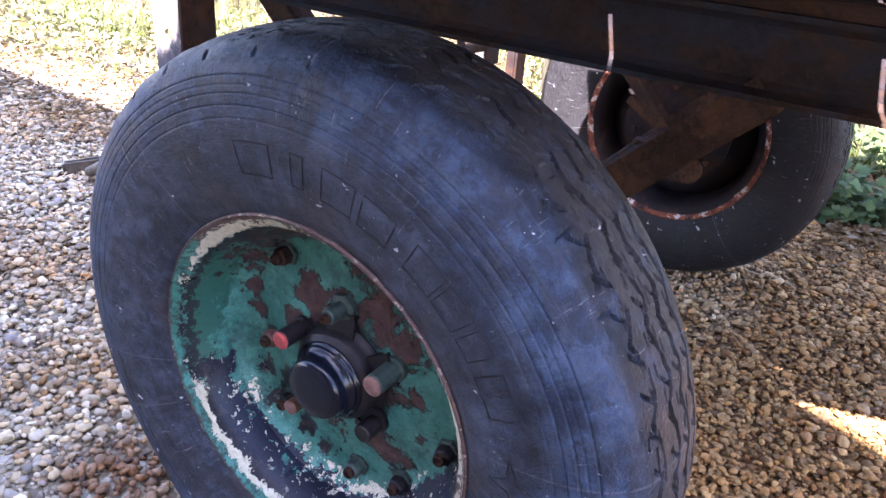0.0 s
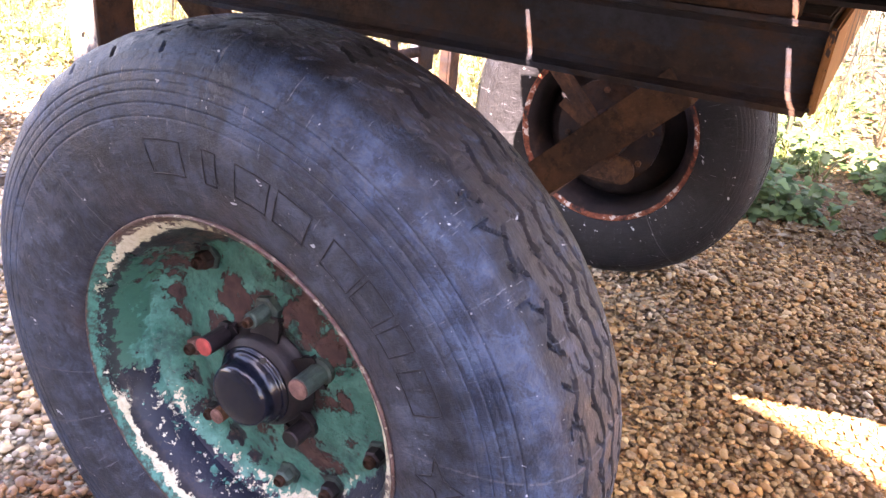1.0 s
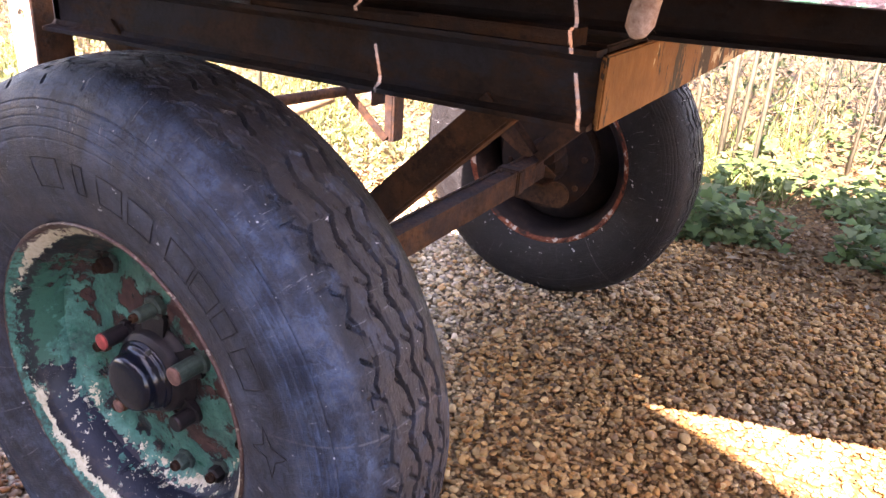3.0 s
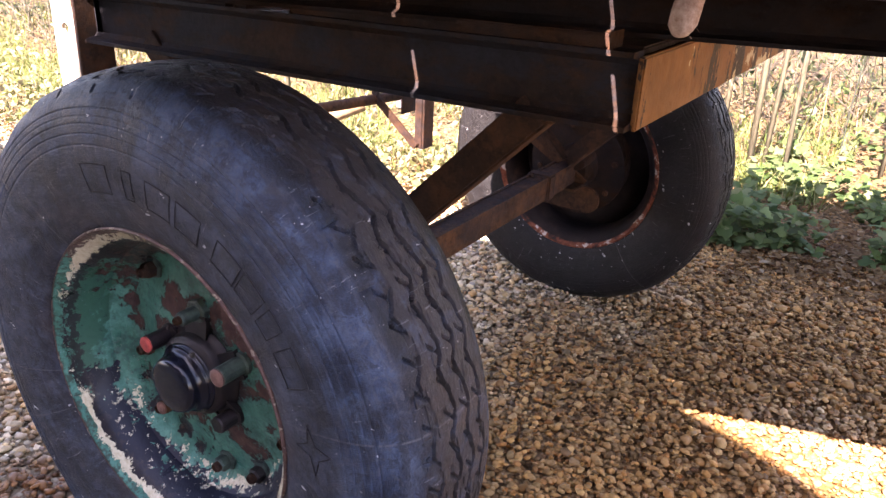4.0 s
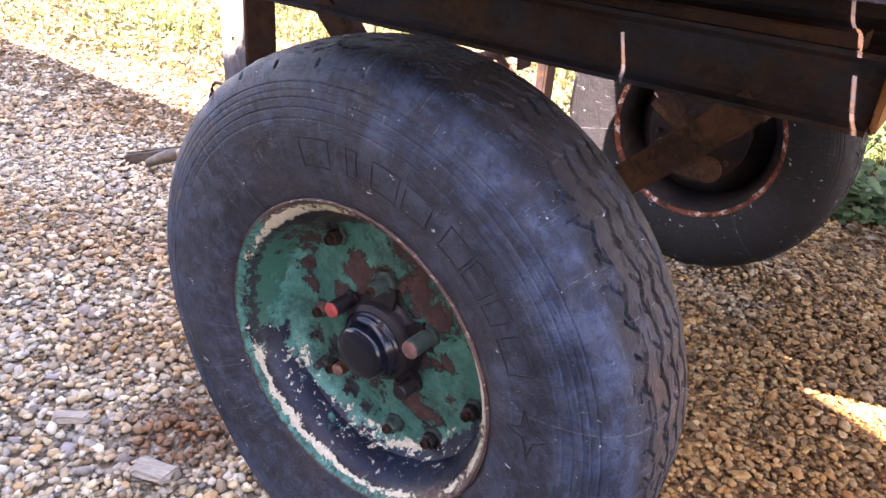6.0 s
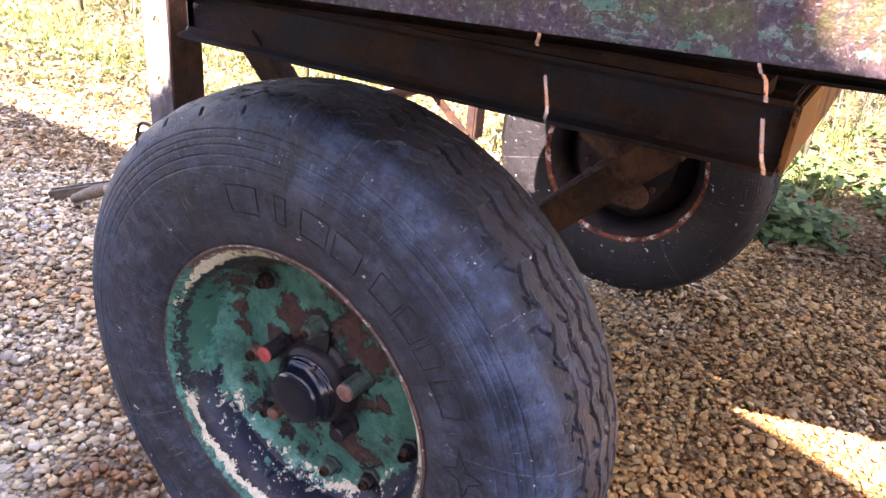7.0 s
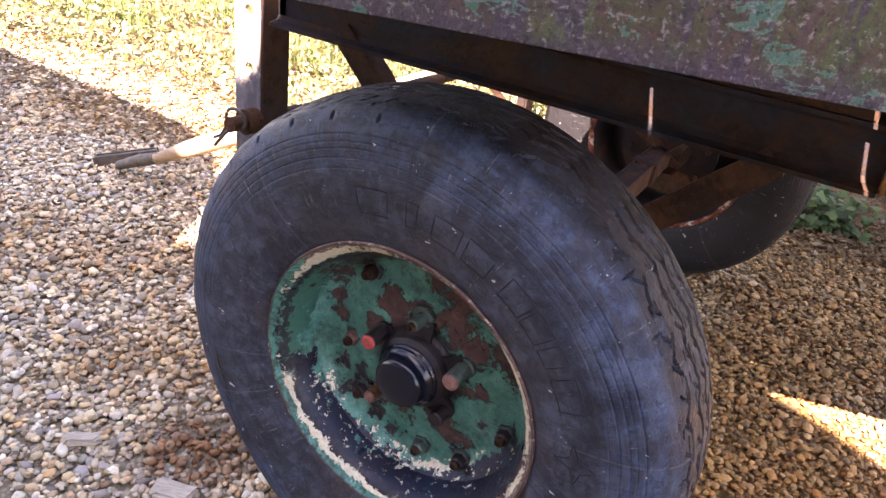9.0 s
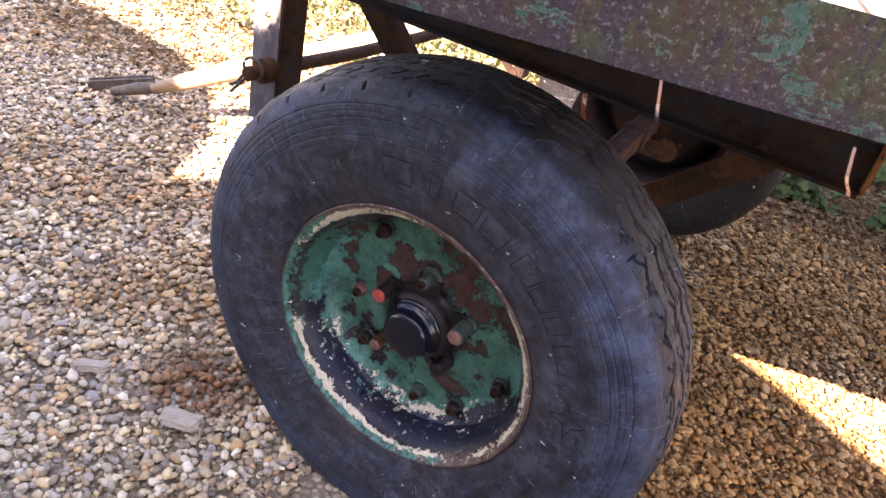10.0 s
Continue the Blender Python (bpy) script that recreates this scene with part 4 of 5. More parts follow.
for a in (68, 190, 310):
    b = lathe_bm([(0.0035, 0.050), (0.0035, 0.0415), (0.002, 0.0405), (0, 0.0405)], 10)
    bmesh.ops.translate(b, verts=b.verts, vec=(0.0465 * math.cos(radians(a)), 0, 0.0465 * math.sin(radians(a))))
    part("cap_screw", b, STEEL, hub, "small bright steel screw", local=True)


def add_stud(x, z, y0, length, r, label, material, tip=None):
    st = thing("wheel_stud", (x, y0, z), label, "wheel stud", "wheel studs")
    part("shank", stud_bm((x, y0, z), r, length), material, st)
    if tip:
        b = lathe_bm([(r * 0.97, 0.0), (r * 0.97, -0.0025), (r * 0.7, -0.004), (0, -0.004)], 18)
        bmesh.ops.translate(b, verts=b.verts, vec=(x, y0 - length + 0.001, z))
        part("painted_tip", b, tip, st, "faded paint on the stud end")
    return st


PALE_TIP = make_simple("pinkish_bare_rust", (0.07, 0.032, 0.026), (0.20, 0.105, 0.082), 80, 0.7)
MOSSY = make_simple("green_painted_steel", (0.018, 0.024, 0.022), (0.060, 0.095, 0.078), 55, 0.55, 0.1, bump=0.0012)
add_stud(-0.064, 0.396, 0.0765, 0.042, 0.0118, "dark steel wheel stud with a faded red end", HUB_BLACK, RED)
add_stud(0.077, 0.400, 0.0765, 0.044, 0.0128, "grey-green steel wheel stud with a bare rusty end", MOSSY, PALE_TIP)
add_stud(-0.058, 0.292, 0.076, 0.034, 0.0098, "thin wheel stud with a pale worn end", RUST, PALE_TIP)
add_stud(0.056, 0.312, 0.076, 0.034, 0.0120, "dark rusty wheel stud below the hub", HUB_BLACK)
boss = add_stud(0.001, 0.452, 0.0765, 0.034, 0.0098, "dark greasy wheel stud with a hollow end above the hub", MOSSY)
part("washer", nut_bm((0.001, 0.0772, 0.452), 0.0185, 0.010), MOSSY, boss)
part("socket", stud_bm((0.001, 0.0428, 0.452), 0.0046, 0.0010), DARK_RUST, boss, "dark hollow in the stud end")
# the dark casting behind the studs, with a web to each one
for sx, sz in ((-0.064, 0.396), (0.001, 0.448), (0.077, 0.400), (0.056, 0.312)):
    d = Vector((sx, 0, sz - AXLE_Z))
    web = bar_bm((d.x * 0.55, 0.069, d.z * 0.55), (d.x * 0.98, 0.0745, d.z * 0.98), 0.034, 0.012, 0.003, up=(0, 1, 0))
    part("web", web, HUB_BLACK, hub, local=True)
for x, z, m in ((-0.122, 0.352, PALE_TIP), (-0.098, 0.482, DARK_RUST), (0.090, 0.226, HUB_BLACK), (0.152, 0.312, HUB_BLACK), (-0.096, 0.262, HUB_BLACK), (0.020, 0.212, MOSSY)):
    nt = thing("wheel_nut", (x, 0.08, z), "rusty hexagonal nut on the wheel disc", "nut", "wheel nuts")
    part("washer", nut_bm((x, 0.088, z), 0.0160, 0.007), MOSSY, nt)
    part("hexagon", nut_bm((x, 0.0815, z), 0.0118, 0.014), m, nt)
    part("bolt_end", stud_bm((x, 0.0680, z), 0.0060, 0.004), DARK_RUST, nt)


# ---- chassis ----
RAIL_Y, FAR_Y = 0.278, 1.21


def channel_bm(x0, x1, z0, z1, y0, depth, web=0.006, fl=0.009, slope=0.018):
    """A rolled channel along x, open towards y0, with tapered flanges and round fillets."""
    d = depth
    sec = [(0, 0), (d, 0), (d, 1), (0, 1), (0, 1 - 0.07), (d * 0.6, 1 - 0.11), (d - web, 1 - 0.19), (d - web, 0.19), (d * 0.6, 0.11), (0, 0.07)]
    bm = bmesh.new()
    ends = []
    for x in (x0, x1):
        lift = slope * x
        ends.append([bm.verts.new((x, y0 + a, z0 + lift + (z1 - z0) * b)) for a, b in sec])
    n = len(sec)
    for k in range(n):
        bm.faces.new((ends[0][k], ends[0][(k + 1) % n], ends[1][(k + 1) % n], ends[1][k]))
    bm.faces.new(ends[0])
    bm.faces.new(ends[1][::-1])
    bmesh.ops.recalc_face_normals(bm, faces=bm.faces)
    return bm


chassis = thing("chassis", (0, 0.7, 0.72), "rusty dark steel channel chassis with an ochre end beam", "chassis")
part("rail", channel_bm(-0.4885, 0.468, 0.727, 0.812, RAIL_Y, 0.030), RAIL, chassis, "dark rusty steel channel rail")
fr = channel_bm(-0.4885, 0.468, 0.727, 0.812, 0.0, 0.030)
for v in fr.verts:
    v.co.y = FAR_Y + 0.04 - v.co.y
bmesh.ops.reverse_faces(fr, faces=fr.faces)
part("rail", fr, RAIL, chassis)
part("end_beam", box_bm((0.4682, RAIL_Y + 0.014, 0.735), (0.476, 1.25, 0.815), 0.002), ORANGE, chassis, "end beam in flaking ochre paint")
part("cross_beam", box_bm((-0.4885, 0.302, 0.722), (-0.47, 1.20, 0.80), 0.002), RAIL, chassis)
ring = tube_bm([(0, 0.75, 0.8), (0, 0.75, 0.826)], 0.20, 48)
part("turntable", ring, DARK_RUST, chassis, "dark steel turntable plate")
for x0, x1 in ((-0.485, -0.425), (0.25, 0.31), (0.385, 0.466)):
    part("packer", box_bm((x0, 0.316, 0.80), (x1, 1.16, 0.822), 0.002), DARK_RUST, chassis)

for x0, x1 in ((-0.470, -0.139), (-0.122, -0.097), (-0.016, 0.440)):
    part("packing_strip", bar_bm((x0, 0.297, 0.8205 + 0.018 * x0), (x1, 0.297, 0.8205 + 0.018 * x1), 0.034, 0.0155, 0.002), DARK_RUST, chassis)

# axle and its struts
axle = thing("axle", (0, 0.7, 0.36), "rusty square steel axle with diagonal struts to the chassis", "axle")
part("beam", bar_bm((0, 0.20, 0.360), (0, 1.27, 0.360), 0.048, 0.048, 0.004), AXLE_RUST, axle, "brown rusty square axle beam")
for y, back in ((0.2985, 1), (1.2155, -1)):
    for sx in (1, -1):
        part("strut", bar_bm((0.350 * sx, y, 0.739), (0.004 * sx, y, 0.393), 0.006, 0.041, 0.001), RUST, axle, "rusty angle-iron strut")
        fx, fz = (0.362, 0.722) if sx > 0 else (0.336, 0.750)
        part("strut_flange", bar_bm((fx * sx, y + 0.0195 * back, fz), ((fx - 0.346) * sx, y + 0.0195 * back, fz - 0.346), 0.033, 0.006, 0.001), RUST, axle)
    part("spring_pad", box_bm((-0.05, y - 0.035, 0.328), (0.05, y + 0.035, 0.335), 0.002), RUST, axle)
part("clamp", box_bm((-0.031, 1.075, 0.329), (0.031, 1.108, 0.391), 0.004), AXLE_RUST, axle, "orange rusty axle clamp")
for sx in (1, -1):
    part("clamp_bolt", nut_bm((0.018 * sx, 1.076, 0.382), 0.008, 0.012), RUST, axle)
part("brake_backplate", tube_bm([(0, 1.30, AXLE_Z), (0, 1.312, AXLE_Z)], 0.13, 40), BLACK_RUST, axle, smooth=False)
part("brake_drum", tube_bm([(0, 1.312, AXLE_Z), (0, 1.372, AXLE_Z)], 0.12, 40), BLACK_RUST, axle)
part("hub_flange", tube_bm([(0, 1.25, AXLE_Z), (0, 1.302, AXLE_Z)], [0.046, 0.06], 24), BLACK_RUST, axle)
plate = tube_bm([(0.065, 1.226, 0.300), (0.065, 1.234, 0.300)], 0.034, 24)
part("bracket", box_bm((-0.07, 1.2265, 0.267), (0.066, 1.2335, 0.333), 0.002), RUST, axle, "round-ended rusty bracket plate")
part("bracket_eye", plate, RUST, axle)
part("brake_lever", bar_bm((-0.11, 1.242, 0.43), (0.05, 1.242, 0.335), 0.008, 0.024, 0.001), RUST, axle)
part("brake_cam", tube_bm([(0.03, 1.226, 0.392), (0.03, 1.30, 0.392)], 0.021, 18), DARK_RUST, axle)
for a in range(8):
    part("drum_bolt", nut_bm((0.105 * math.cos(a * math.tau / 8 + 0.2), 1.301, AXLE_Z + 0.105 * math.sin(a * math.tau / 8 + 0.2)), 0.008, 0.008), RUST, axle)
part("brake_backplate", tube_bm([(0, 0.16, AXLE_Z), (0, 0.175, AXLE_Z)], 0.13, 40), DARK_RUST, axle)


hanger = thing("hanger", (-0.36, 1.1, 0.72), "dark angle-iron hanger with a diagonal brace", "bracket")
part("upright", box_bm((-0.352, 1.096, 0.38), (-0.346, 1.14, 0.735), 0.001), DARK_RUST, hanger)
part("front_flange", box_bm((-0.374, 1.094, 0.38), (-0.352, 1.0995, 0.735), 0.001), DARK_RUST, hanger)
part("diagonal", bar_bm((-0.500, 1.09, 0.495), (-0.365, 1.09, 0.385), 0.006, 0.022, 0.001), DARK_RUST, hanger)
part("tie", bar_bm((-0.520, 1.09, 0.74), (-0.498, 1.09, 0.492), 0.006, 0.022, 0.001), DARK_RUST, hanger)


def drilled_bm(x0, x1, y0, y1, z0, z1, cx, holes, r):
    """An upright plate between y0 and y1 with round holes through it at the heights given."""
    bm = bmesh.new()
    k, c = 24, r * 1.6
    quads = []
    cuts = [z0] + [v for h in holes for v in (h - c, h + c)] + [z1]
    for i in range(0, len(cuts), 2):
        quads.append([(x0, cuts[i]), (x1, cuts[i]), (x1, cuts[i + 1]), (x0, cuts[i + 1])])
    for h in holes:
        quads += [[(x0, h - c), (cx - c, h - c), (cx - c, h + c), (x0, h + c)], [(cx + c, h - c), (x1, h - c), (x1, h + c), (cx + c, h + c)]]
        ring = []
        for j in range(k):
            u, v = math.cos(j * math.tau / k), math.sin(j * math.tau / k)
            g = c / max(abs(u), abs(v))
            ring.append(((cx + r * u, h + r * v), (cx + g * u, h + g * v)))
        quads += [[ring[j][0], ring[j][1], ring[(j + 1) % k][1], ring[(j + 1) % k][0]] for j in range(k)]
    for q in quads:
        front, back = [bm.verts.new((x, y0, z)) for x, z in q], [bm.verts.new((x, y1, z)) for x, z in q]
        bm.faces.new(front)
        bm.faces.new(back[::-1])
    bmesh.ops.remove_doubles(bm, verts=bm.verts, dist=1e-5)
    # walls along the open edges
    rim = [e for e in bm.edges if len(e.link_faces) == 1]
    at = {(round(v.co.x, 5), round(v.co.y, 5), round(v.co.z, 5)): v for v in bm.verts}
    for e in rim:
        a, b = e.verts
        if abs(a.co.y - y0) < 1e-6:
            mate = [at.get((round(v.co.x, 5), round(y1, 5), round(v.co.z, 5))) for v in (b, a)]
            if all(mate):
                bm.faces.new((a, b, *mate))
    bmesh.ops.recalc_face_normals(bm, faces=bm.faces)
    return bm


def end_post(y, s):
    p = thing("end_post", (-0.53, y, 0.44), "angle-iron end post with bolt holes and flaking pale paint", "post", "end posts")
    lo, hi = sorted((y, y - 0.006 * s))
    part("front_flange", drilled_bm(-0.556, -0.4965, lo, hi, 0.43, 0.82, -0.523, (0.639, 0.739), 0.0098), POST, p, "pale flaking flange with bolt holes")
    lo, hi = sorted((y - 0.006 * s, y + 0.060 * s))
    part("side_flange", box_bm((-0.4965, lo, 0.43), (-0.4895, hi, 0.82), 0.001), SIDE_IRON, p, "pitted dark flange")
    return p


end_post(0.272, 1)
end_post(1.26, -1)

shaft = thing("cross_shaft", (-0.505, 0.7, 0.56), "brown steel cross shaft with a collar and a split pin", "shaft")
part("tube", tube_bm([(-0.505, 0.200, 0.553), (-0.505, 0.55, 0.519), (-0.505, 1.30, 0.475)], 0.0135, 20), RUST, shaft)
part("collar", tube_bm([(-0.505, 0.235, 0.549), (-0.505, 0.262, 0.547)], 0.023, 20), RUST, shaft, "rusty round collar")
ring = [(-0.505 + 0.022 * math.cos(a), 0.214, 0.560 + 0.019 * math.sin(a)) for a in np.linspace(-2.0, 3.7, 22)]
part("split_pin", tube_bm(ring + [(-0.530, 0.212, 0.535), (-0.537, 0.210, 0.522), (-0.551, 0.206, 0.514)], 0.0030, 8), STEEL, shaft, "bent wire split pin")
part("split_pin", tube_bm([ring[0], (-0.526, 0.208, 0.528), (-0.545, 0.202, 0.502)], 0.0030, 8), STEEL, shaft, "bent wire split pin")

# ---- bed, turned on its turntable against the chassis ----
bed = thing("trailer_bed", (0.3, -0.065, 0), "weathered trailer bed with plank floor and painted steel side", "trailer bed")
bed.rotation_euler = (0, 0, radians(17))
BED0, BED1 = -0.62, 1.5


part("side_panel", box_bm((BED0, 0, 0.905), (BED1, 0.004, 1.006), 0.001), PANEL, bed, "side panel in flaking green paint over purple-brown rust", local=True)
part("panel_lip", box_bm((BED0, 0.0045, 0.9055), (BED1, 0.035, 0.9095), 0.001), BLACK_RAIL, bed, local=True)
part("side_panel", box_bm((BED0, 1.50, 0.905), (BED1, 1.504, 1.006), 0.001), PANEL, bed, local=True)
part("bed_beam", channel_bm(BED0 + 0.02, BED1, 0.828, 0.899, 0.345, 0.03, slope=0.0), BLACK_RAIL, bed, "near-black steel bed beam", local=True)
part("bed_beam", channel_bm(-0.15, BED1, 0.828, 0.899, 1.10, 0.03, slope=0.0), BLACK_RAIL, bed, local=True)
gaps = [BED0, -0.43, -0.23, -0.046, 0.09, 0.211, 0.40, 0.60, 0.80, 1.00, 1.20, BED1]
WIDE = {-0.046: 0.0044, 0.211: 0.0043, 0.09: 0.0008}
# left planks are cut short to let sun reach the far tyre
for a, b in zip(gaps, gaps[1:]):
    part("floor_plank", box_bm((a + WIDE.get(a, 0.0004), 0.0045, 0.910), (b - WIDE.get(b, 0.0004), 1.4955 if a > -0.05 else (0.98 if a > -0.3 else 0.72), 0.93), 0.0), GREYWOOD, bed, local=True)
# strips added under the gaps to stop sun leaking onto the ground
for g in (-0.046, 0.211):
    part("sun_stop_strip", box_bm((g - 0.03, 0.379, 0.902), (g + 0.03, 0.98, 0.9095), 0.0), GREYWOOD, bed, local=True)

rope = thing("rope_end", (0.5775, 0.066, 0.906), "frayed end of pale rope hanging under the bed", "rope")
strand = tube_bm([Vector((0.5795, 0.064, 0.909)).lerp(Vector((0.5715, 0.067, 0.868)), t) for t in (0, 0.12, 0.24, 0.36, 0.48, 0.6, 0.72, 0.82, 0.91, 0.97, 1.0)],
                 [0.0096, 0.0099, 0.0101, 0.0098, 0.0102, 0.0103, 0.0101, 0.0092, 0.0072, 0.0045, 0.001], 16)
for k, v in enumerate(strand.verts):
    v.co += Vector((math.sin(k * 1.7), math.sin(k * 2.3 + 1), math.sin(k * 3.1))) * 0.0005
part("strand", strand, ROPE, rope, smooth=True)
rr = np.random.default_rng(3)
for k in range(24):
    p = Vector((0.5725 + rr.uniform(-0.006, 0.012), 0.066 + rr.uniform(-0.008, 0.006), 0.873 + rr.uniform(-0.001, 0.016)))
    q = p + Vector((rr.normal(0, 0.003), rr.normal(-0.003, 0.002), rr.uniform(-0.005, 0.001)))
    part("fibre", tube_bm([p, q], [0.00015, 0.00005], 4), ROPE, rope)

# ---- tool leaning on the ground ----
tool = thing("hand_tool", (-1.4, 0.63, 0.0), "long ash-handled tool with a dark iron head on the gravel", "tool")
IRON = make_simple("rusty_grey_iron", (0.065, 0.050, 0.036), (0.17, 0.135, 0.10), 40, 0.7, 0.2, bump=0.0015)
A, B = Vector((-1.25, 0.63, 0.115)), Vector((-0.60, 1.16, 0.45))
part("handle", tube_bm([A, A.lerp(B, 0.12), A.lerp(B, 0.3), A.lerp(B, 0.6), B], [0.015, 0.024, 0.030, 0.026, 0.022], 16), WOOD, tool, "pale ash handle", smooth=True)
part("socket", tube_bm([A.lerp(B, 0.02), (-1.33, 0.640, 0.082), (-1.448, 0.658, 0.022)], [0.0175, 0.018, 0.014], 14), IRON, tool, "dark iron socket", smooth=True)
part("head", bar_bm((-1.535, 0.640, 0.016), (-1.405, 0.765, 0.046), 0.026, 0.020, 0.004), IRON, tool, "dark iron head")

# ---- loose pieces on the gravel ----
SLATE = make_simple("grey_slate", (0.25, 0.20, 0.14), (0.44, 0.36, 0.26), 50, 0.85, stretch=(1, 6, 1), bump=0.001)
for at, size, turn in (((-0.565, -0.112, 0.012), (0.062, 0.022, 0.012), 40), ((-0.347, -0.095, 0.012), (0.070, 0.036, 0.009), 18)):
    chip = thing("slate_chip", at, "flat grey slate chip lying on gravel", "slate chip", "slate chips")
    bm = box_bm((-size[0] / 2, -size[1] / 2, -size[2] / 2), (size[0] / 2, size[1] / 2, size[2] / 2), 0.003)
    for k, v in enumerate(bm.verts):
        v.co.x += 0.006 * math.sin(k * 2.1)
        v.co.y += 0.004 * math.sin(k * 3.7 + 1)
    part("slab", bm, SLATE, chip, local=True)
    chip.rotation_euler = (radians(6), radians(-4), radians(turn))
for pts, r in ((((0.985, 1.66, 0.02), (1.06, 1.72, 0.03), (1.14, 1.75, 0.026), (1.22, 1.81, 0.03)), 0.0055), (((1.10, 1.80, 0.018), (1.16, 1.76, 0.03), (1.25, 1.73, 0.024)), 0.004)):
    tw = thing("twig", pts[0], "thin pale dead twig lying on gravel", "twig", "fallen twigs")
    part("stick", tube_bm([Vector(p) for p in pts], [r, r * 0.9, r * 0.8, r * 0.5][:len(pts)], 8), WOOD, tw, smooth=True)

# ---- added unseen shelter behind the viewer, its roof edge cut to cast the shade ----
ROOF_Z = 2.6
SHADE_EDGE = [(-6.0, 1.05), (-1.62, 1.05), (-1.32, 0.92), (-1.10, 0.70), (-1.00, 0.45), (-0.90, 0.55), (-0.62, 0.85), (-0.562, 0.895), (-0.545, 1.06), (-0.45, 1.13), (-0.05, 1.12), (0.06, 1.02), (0.20, 1.0),
        (0.32, 0.982), (0.40, 0.968), (0.424, 0.930), (0.44, 0.915), (0.60, 0.865), (0.75, 0.80), (0.90, 0.74), (1.4, 0.60), (5.0, 0.50)]
shelter = thing("shade_shelter", (0, -3.5, 0), "unseen timber shelter added to cast the shade, with pale boards and a tin roof", "shelter")
drop = ROOF_Z / 0.975
bm = bmesh.new()
front = [Vector((a + 0.08 * drop, b - drop, ROOF_Z)) for a, b in SHADE_EDGE]
back = [Vector((p.x, -5.2, ROOF_Z + 0.25)) for p in front]
for up in (0.0, 0.03):
    fv = [bm.verts.new(p + Vector((0, 0, up))) for p in front]
    bv = [bm.verts.new(p + Vector((0, 0, up))) for p in back]
    for k in range(len(fv) - 1):
        bm.faces.new((fv[k], fv[k + 1], bv[k + 1], bv[k]))
part("roof", bm, TIN, shelter, "added grey tin roof that casts the shade")
# unseen boards added to hold off low sky and bounce light forward
for k in range(46):
    x0 = -6.0 + k * 0.24
    part("back_board", box_bm((x0, -5.23, 0), (x0 + 0.236, -5.2, ROOF_Z + 0.25), 0.0), BOUNCE_BOARD, shelter)
for k in range(15):
    y0 = -5.19 + k * 0.24
    part("side_board", box_bm((1.72, y0, 0), (1.75, y0 + 0.236, ROOF_Z + 0.02), 0.0), BOUNCE_BOARD, shelter)
for px0 in (-5.2, -2.6, 2.2, 5.0):
    for py0 in (-2.4, -5.0):
        part("support", box_bm((px0 - 0.06, py0 - 0.06, 0), (px0 + 0.06, py0 + 0.06, ROOF_Z + 0.02), 0.005), GREYWOOD, shelter)


# ---- plants and litter ----
def leaf_cloud(name, pts, size, rng, material, label, category, flat=False, long=1.6):
    """Many small folded leaves at the places given."""
    n = len(pts)
    base = np.array([[-0.5, 0, 0], [0, -0.32, 0.10], [0, 0.32, 0.10], [0.55, 0, -0.02]])
    s = size * rng.uniform(0.6, 1.4, n)
    p = base[None] * s[:, None, None] * np.array([long, 1.2, 1.0])
    tilt = rng.normal(0, 0.25 if flat else 0.8, n)
    pit = rng.normal(0, 0.25 if flat else 0.7, n)
    yaw = rng.uniform(0, 6.283, n)
    c, q = np.cos(tilt)[:, None], np.sin(tilt)[:, None]
    p = np.stack([p[..., 0], c * p[..., 1] - q * p[..., 2], q * p[..., 1] + c * p[..., 2]], -1)
    c, q = np.cos(pit)[:, None], np.sin(pit)[:, None]
    p = np.stack([c * p[..., 0] + q * p[..., 2], p[..., 1], -q * p[..., 0] + c * p[..., 2]], -1)
    c, q = np.cos(yaw)[:, None], np.sin(yaw)[:, None]
    p = np.stack([c * p[..., 0] - q * p[..., 1], q * p[..., 0] + c * p[..., 1], p[..., 2]], -1) + pts[:, None]
    f = (np.array([[0, 1, 3], [0, 3, 2]])[None] + (np.arange(n) * 4)[:, None, None]).reshape(-1, 3)
    ob = raw_mesh(name, p.reshape(-1, 3), f, material, False)
    return tagged(ob, label, category, kind="stuff")


